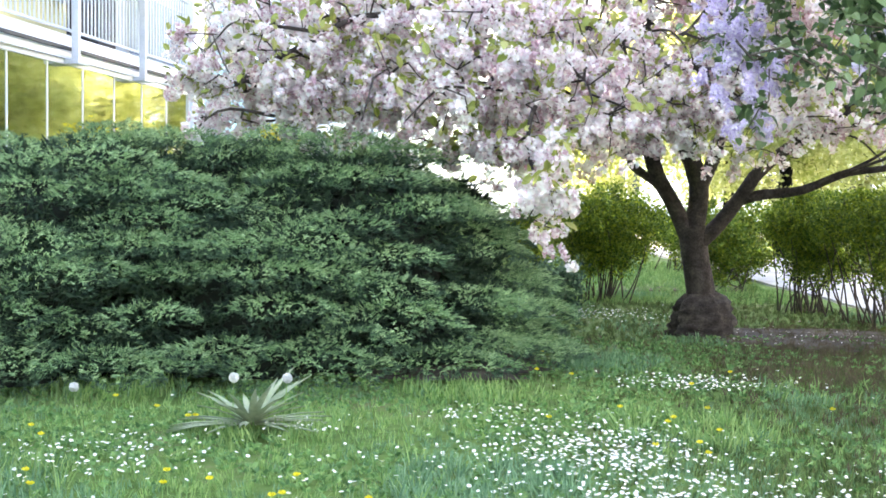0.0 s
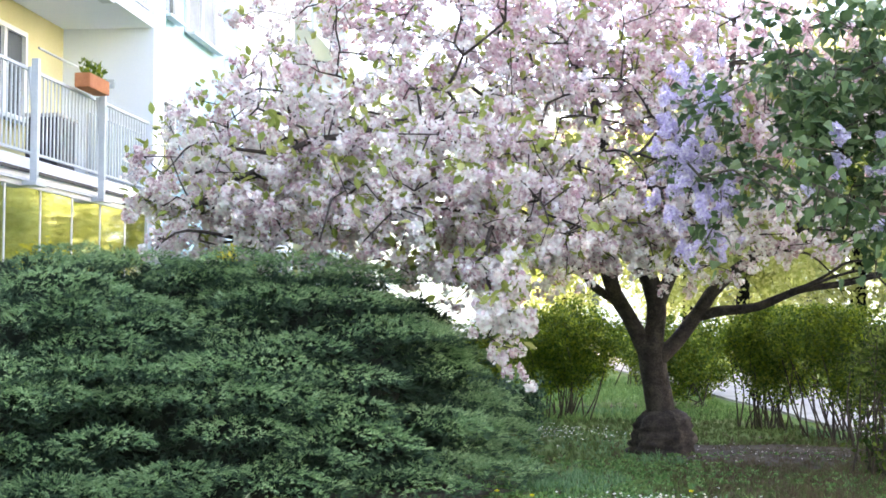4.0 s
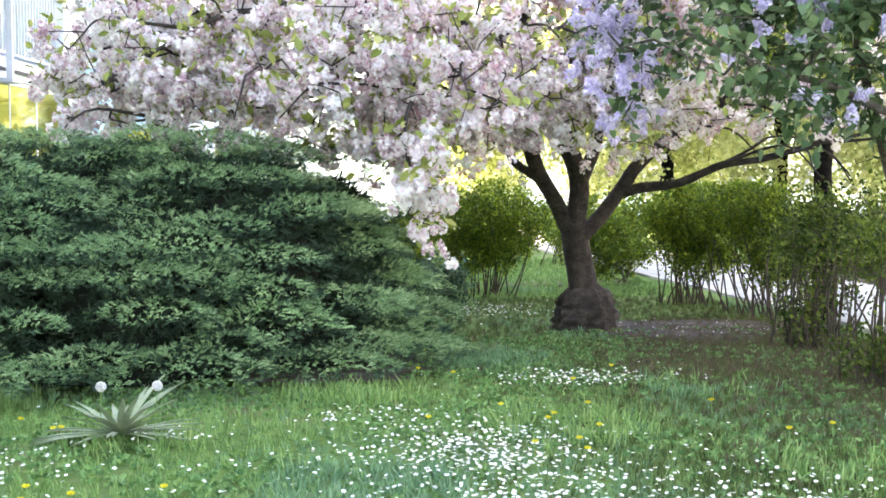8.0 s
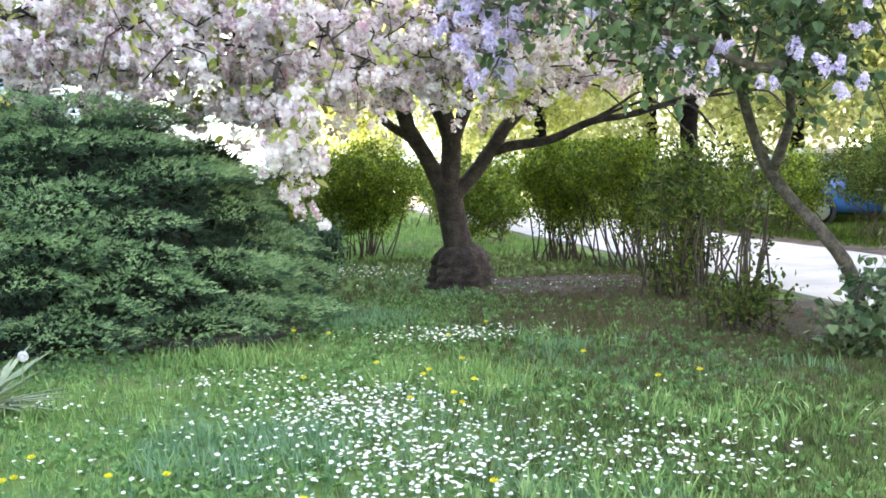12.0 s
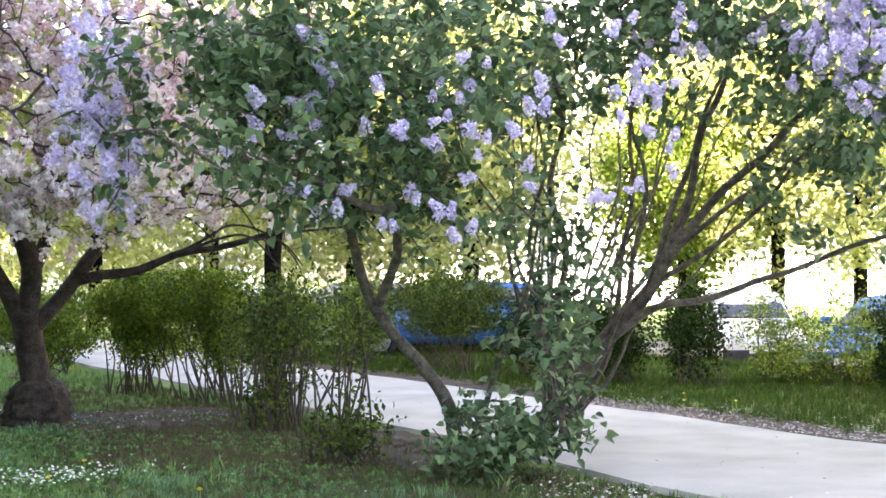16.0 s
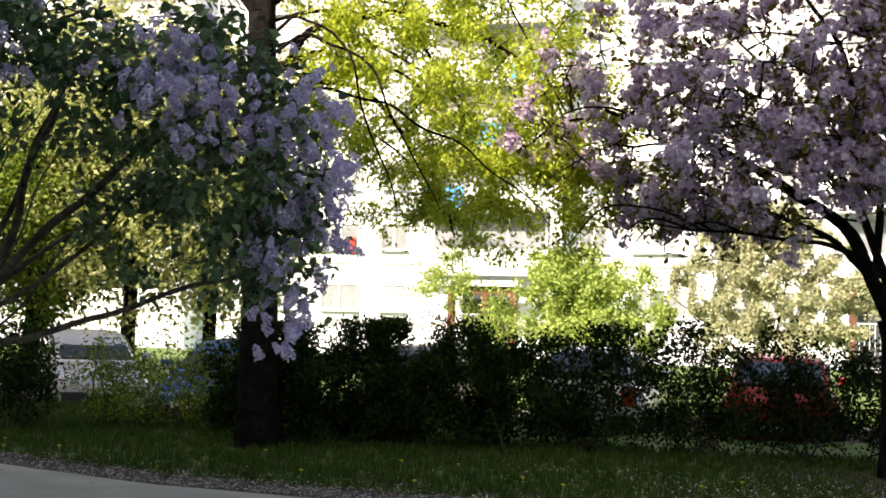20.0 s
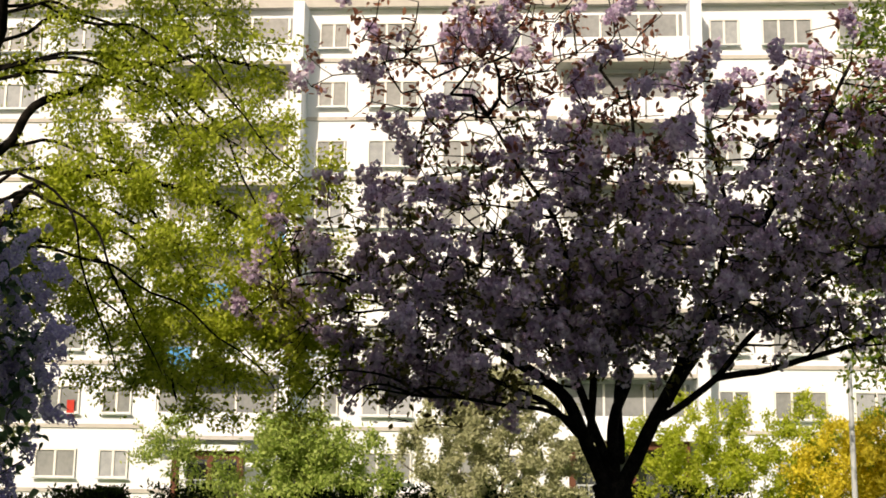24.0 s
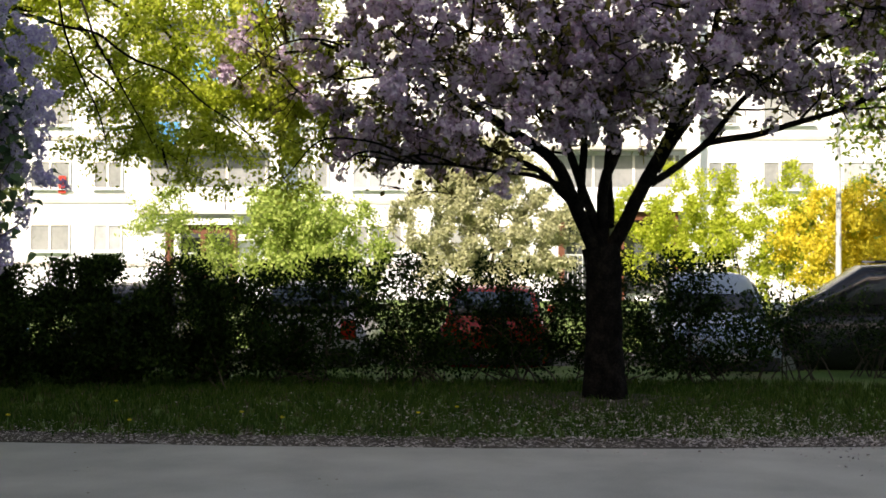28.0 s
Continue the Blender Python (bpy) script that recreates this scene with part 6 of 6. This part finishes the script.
n = 160
p = np.stack([r.uniform(6.0, 8.6, n), r.uniform(2.5, 14, n), np.full(n, 0.012)], 1)
q = np.array([(-0.5, -0.3, 0), (0.5, -0.3, 0), (0.3, 0.5, 0.12), (-0.3, 0.5, 0.1)])
tagged(part("stray_leaves", np_mesh("stray_leaves", *scatter(q, np.array([(0, 1, 2, 3)]), p, np.tile([0, 0, 1.0], (n, 1)), r.uniform(0.01, 0.024, n), r=r), M["drygrass"])), "stray dry leaves and bits on the path", "leaves", kind="stuff")

# ---- cars ----
def loft(stations, n=16, power=4.0):
    """A body through sections (x, z low, z high, half width) with rounded corners."""
    v, f = [], []
    for x, z0, z1, w in stations:
        for k in range(n):
            a = (k + 0.5) / n * 6.28318
            c, s = math.cos(a), math.sin(a)
            cc, ss = math.copysign(abs(c) ** (2 / power), c), math.copysign(abs(s) ** (2 / power), s)
            v.append((x, w * cc, (z0 + z1) / 2 + (z1 - z0) / 2 * ss))
    for i in range(len(stations) - 1):
        for k in range(n):
            f.append((i * n + k, i * n + (k + 1) % n, (i + 1) * n + (k + 1) % n, (i + 1) * n + k))
    bm = bmesh.new()
    vs = [bm.verts.new(p) for p in v]
    for q in f:
        bm.faces.new([vs[i] for i in q])
    bm.faces.new(vs[:n][::-1])
    bm.faces.new(vs[-n:])
    for q in bm.faces:
        q.smooth = True
    bmesh.ops.recalc_face_normals(bm, faces=bm.faces)
    return bm


def car(paint, label, m, tall=0.0, length=4.2, rails=False):
    t = thing("car", label, "car", m, "cars parked behind the hedge")
    L, h = length / 2, tall
    body = part("body", loft([(-L, 0.35, 0.80 + h * 0.4, 0.70), (-L + 0.08, 0.25, 0.95 + h * 0.5, 0.82), (-L * 0.6, 0.2, 0.98 + h * 0.5, 0.86), (0, 0.2, 0.97 + h * 0.5, 0.87), (L * 0.45, 0.2, 0.95 + h * 0.45, 0.86), (L * 0.8, 0.22, 0.83 + h * 0.4, 0.82), (L - 0.05, 0.28, 0.70 + h * 0.3, 0.74), (L, 0.35, 0.62 + h * 0.3, 0.66)]), paint, t)
    part("cabin", loft([(-L + 0.12, 0.85, 1.0 + h * 0.5, 0.70), (-L + 0.55, 0.85, 1.40 + h, 0.64), (-L * 0.2, 0.85, 1.46 + h, 0.66), (0.25, 0.85, 1.43 + h, 0.65), (L * 0.55, 0.85, 0.96 + h * 0.45, 0.70)], power=5.0), paint, t)
    part("side_window", loft([(-L + 0.5, 1.0 + h * 0.5, 1.30 + h * 0.95, 0.69), (-L * 0.2, 1.0 + h * 0.5, 1.36 + h, 0.705), (0.2, 1.0 + h * 0.5, 1.33 + h, 0.70), (L * 0.38, 0.99 + h * 0.5, 1.08 + h * 0.6, 0.705)], power=8.0), M["carglass"], t)
    part("windscreen", loft([(0.27, 1.02 + h * 0.5, 1.40 + h, 0.58), (0.5, 1.0 + h * 0.5, 1.28 + h * 0.8, 0.60), (L * 0.54, 0.97 + h * 0.47, 1.02 + h * 0.5, 0.62)], power=8.0), M["carglass"], t)
    part("rear_window", loft([(-L + 0.14, 1.02 + h * 0.5, 1.08 + h * 0.5, 0.60), (-L + 0.50, 1.02 + h * 0.5, 1.37 + h * 0.95, 0.56)], power=8.0), M["carglass"], t)
    part("bumper", boxed((-L - 0.04, -0.72, 0.32), (-L + 0.1, 0.72, 0.55), 0.03), M["darkmetal"], t)
    part("bumper", boxed((L - 0.1, -0.70, 0.28), (L + 0.05, 0.70, 0.48), 0.03), M["darkmetal"], t)
    for s in (-1, 1):
        part("tail_light", boxed((-L - 0.02, s * 0.62 - 0.11, 0.66 + h * 0.3), (-L + 0.09, s * 0.62 + 0.11, 0.92 + h * 0.4), 0.03), M["taillight"], t, "red tail light")
        part("headlight", boxed((L - 0.16, s * 0.56 - 0.14, 0.56 + h * 0.3), (L - 0.0, s * 0.56 + 0.14, 0.70 + h * 0.3), 0.03), M["headlight"], t, "clear headlight")
        part("mirror", boxed((L * 0.36, s * 0.93 - 0.09, 0.98 + h * 0.5), (L * 0.36 + 0.12, s * 0.93 + 0.07, 1.10 + h * 0.5), 0.03), paint, t)
        if rails:
            part("roof_rail", rod(bmesh.new(), (-L * 0.7, s * 0.56, 1.48 + h), (0.1, s * 0.56, 1.48 + h), 0.02), M["darkmetal"], t)
        for x in (-L * 0.62, L * 0.62):
            bm = bmesh.new()
            v, f = tube(np.array([(x, s * 0.72, 0.31), (x, s * 0.74, 0.31), (x, s * 0.88, 0.31), (x, s * 0.90, 0.31)]), (0.24, 0.31, 0.31, 0.24), 20)
            wheel = part("wheel", np_mesh("tyre", v, f, M["rubber"], True), None, t)
            part("rim", rod(bm, (x, s * 0.76, 0.31), (x, s * 0.885, 0.31), 0.2, 0.19, 16), M["rim"], wheel)
    for x, w in ((-L - 0.05, 0.26), (L + 0.055, 0.26)):
        part("number_plate", boxed((x - 0.012, -w, 0.42), (x + 0.012, w, 0.53)), M["plate"], t)
    return t


car(M["car_dark"], "dark car parked behind the hedge", pose(17.6, 11.4, -0.30, 0, 0, 200))
car(M["car_white"], "white hatchback parked behind the hedge", pose(19.0, 8.9, -0.30, 0, 0, 18), 0.05)
car(M["car_red"], "red car parked behind the hedge", pose(20.0, 6.3, -0.30, 0, 0, 16))
car(M["car_paleblue"], "pale blue estate car parked behind the hedge", pose(20.7, 3.0, -0.30, 0, 0, 196), 0.22)
car(M["car_dark"], "black tall car with roof rails", pose(20.4, 0.5, -0.30, 0, 0, 100), 0.36, 4.6, True)
car(M["car_white"], "white car parked along the road beyond the verge", pose(17.0, 18.4, -0.30, 0, 0, 235), 0.05)
car(M["car_blue"], "bright blue car parked beyond the path", pose(12.7, 22.2, -0.03, 0, 0, 150))
car(M["car_blue"], "blue car parked in the road", pose(16.6, 14.4, -0.30, 0, 0, 200))
car(M["car_silver"], "silver car parked beyond the path", pose(12.0, 25.2, -0.03, 0, 0, 170))

lamp = thing("street_lamp", "slim pale steel street lamp pole in sun", "street lamp", pose(30.1, 1.4, 0))
part("pole", rod(bmesh.new(), (0, 0, 0), (0, 0, 4.6), 0.07, 0.05, 12), M["metal"], lamp)
part("base", rod(bmesh.new(), (0, 0, 0), (0, 0, 0.3), 0.11, 0.10, 12), M["metal"], lamp)
part("head", boxed((-0.1, -0.14, 4.6), (0.5, 0.14, 4.72), 0.03), M["metal"], lamp)
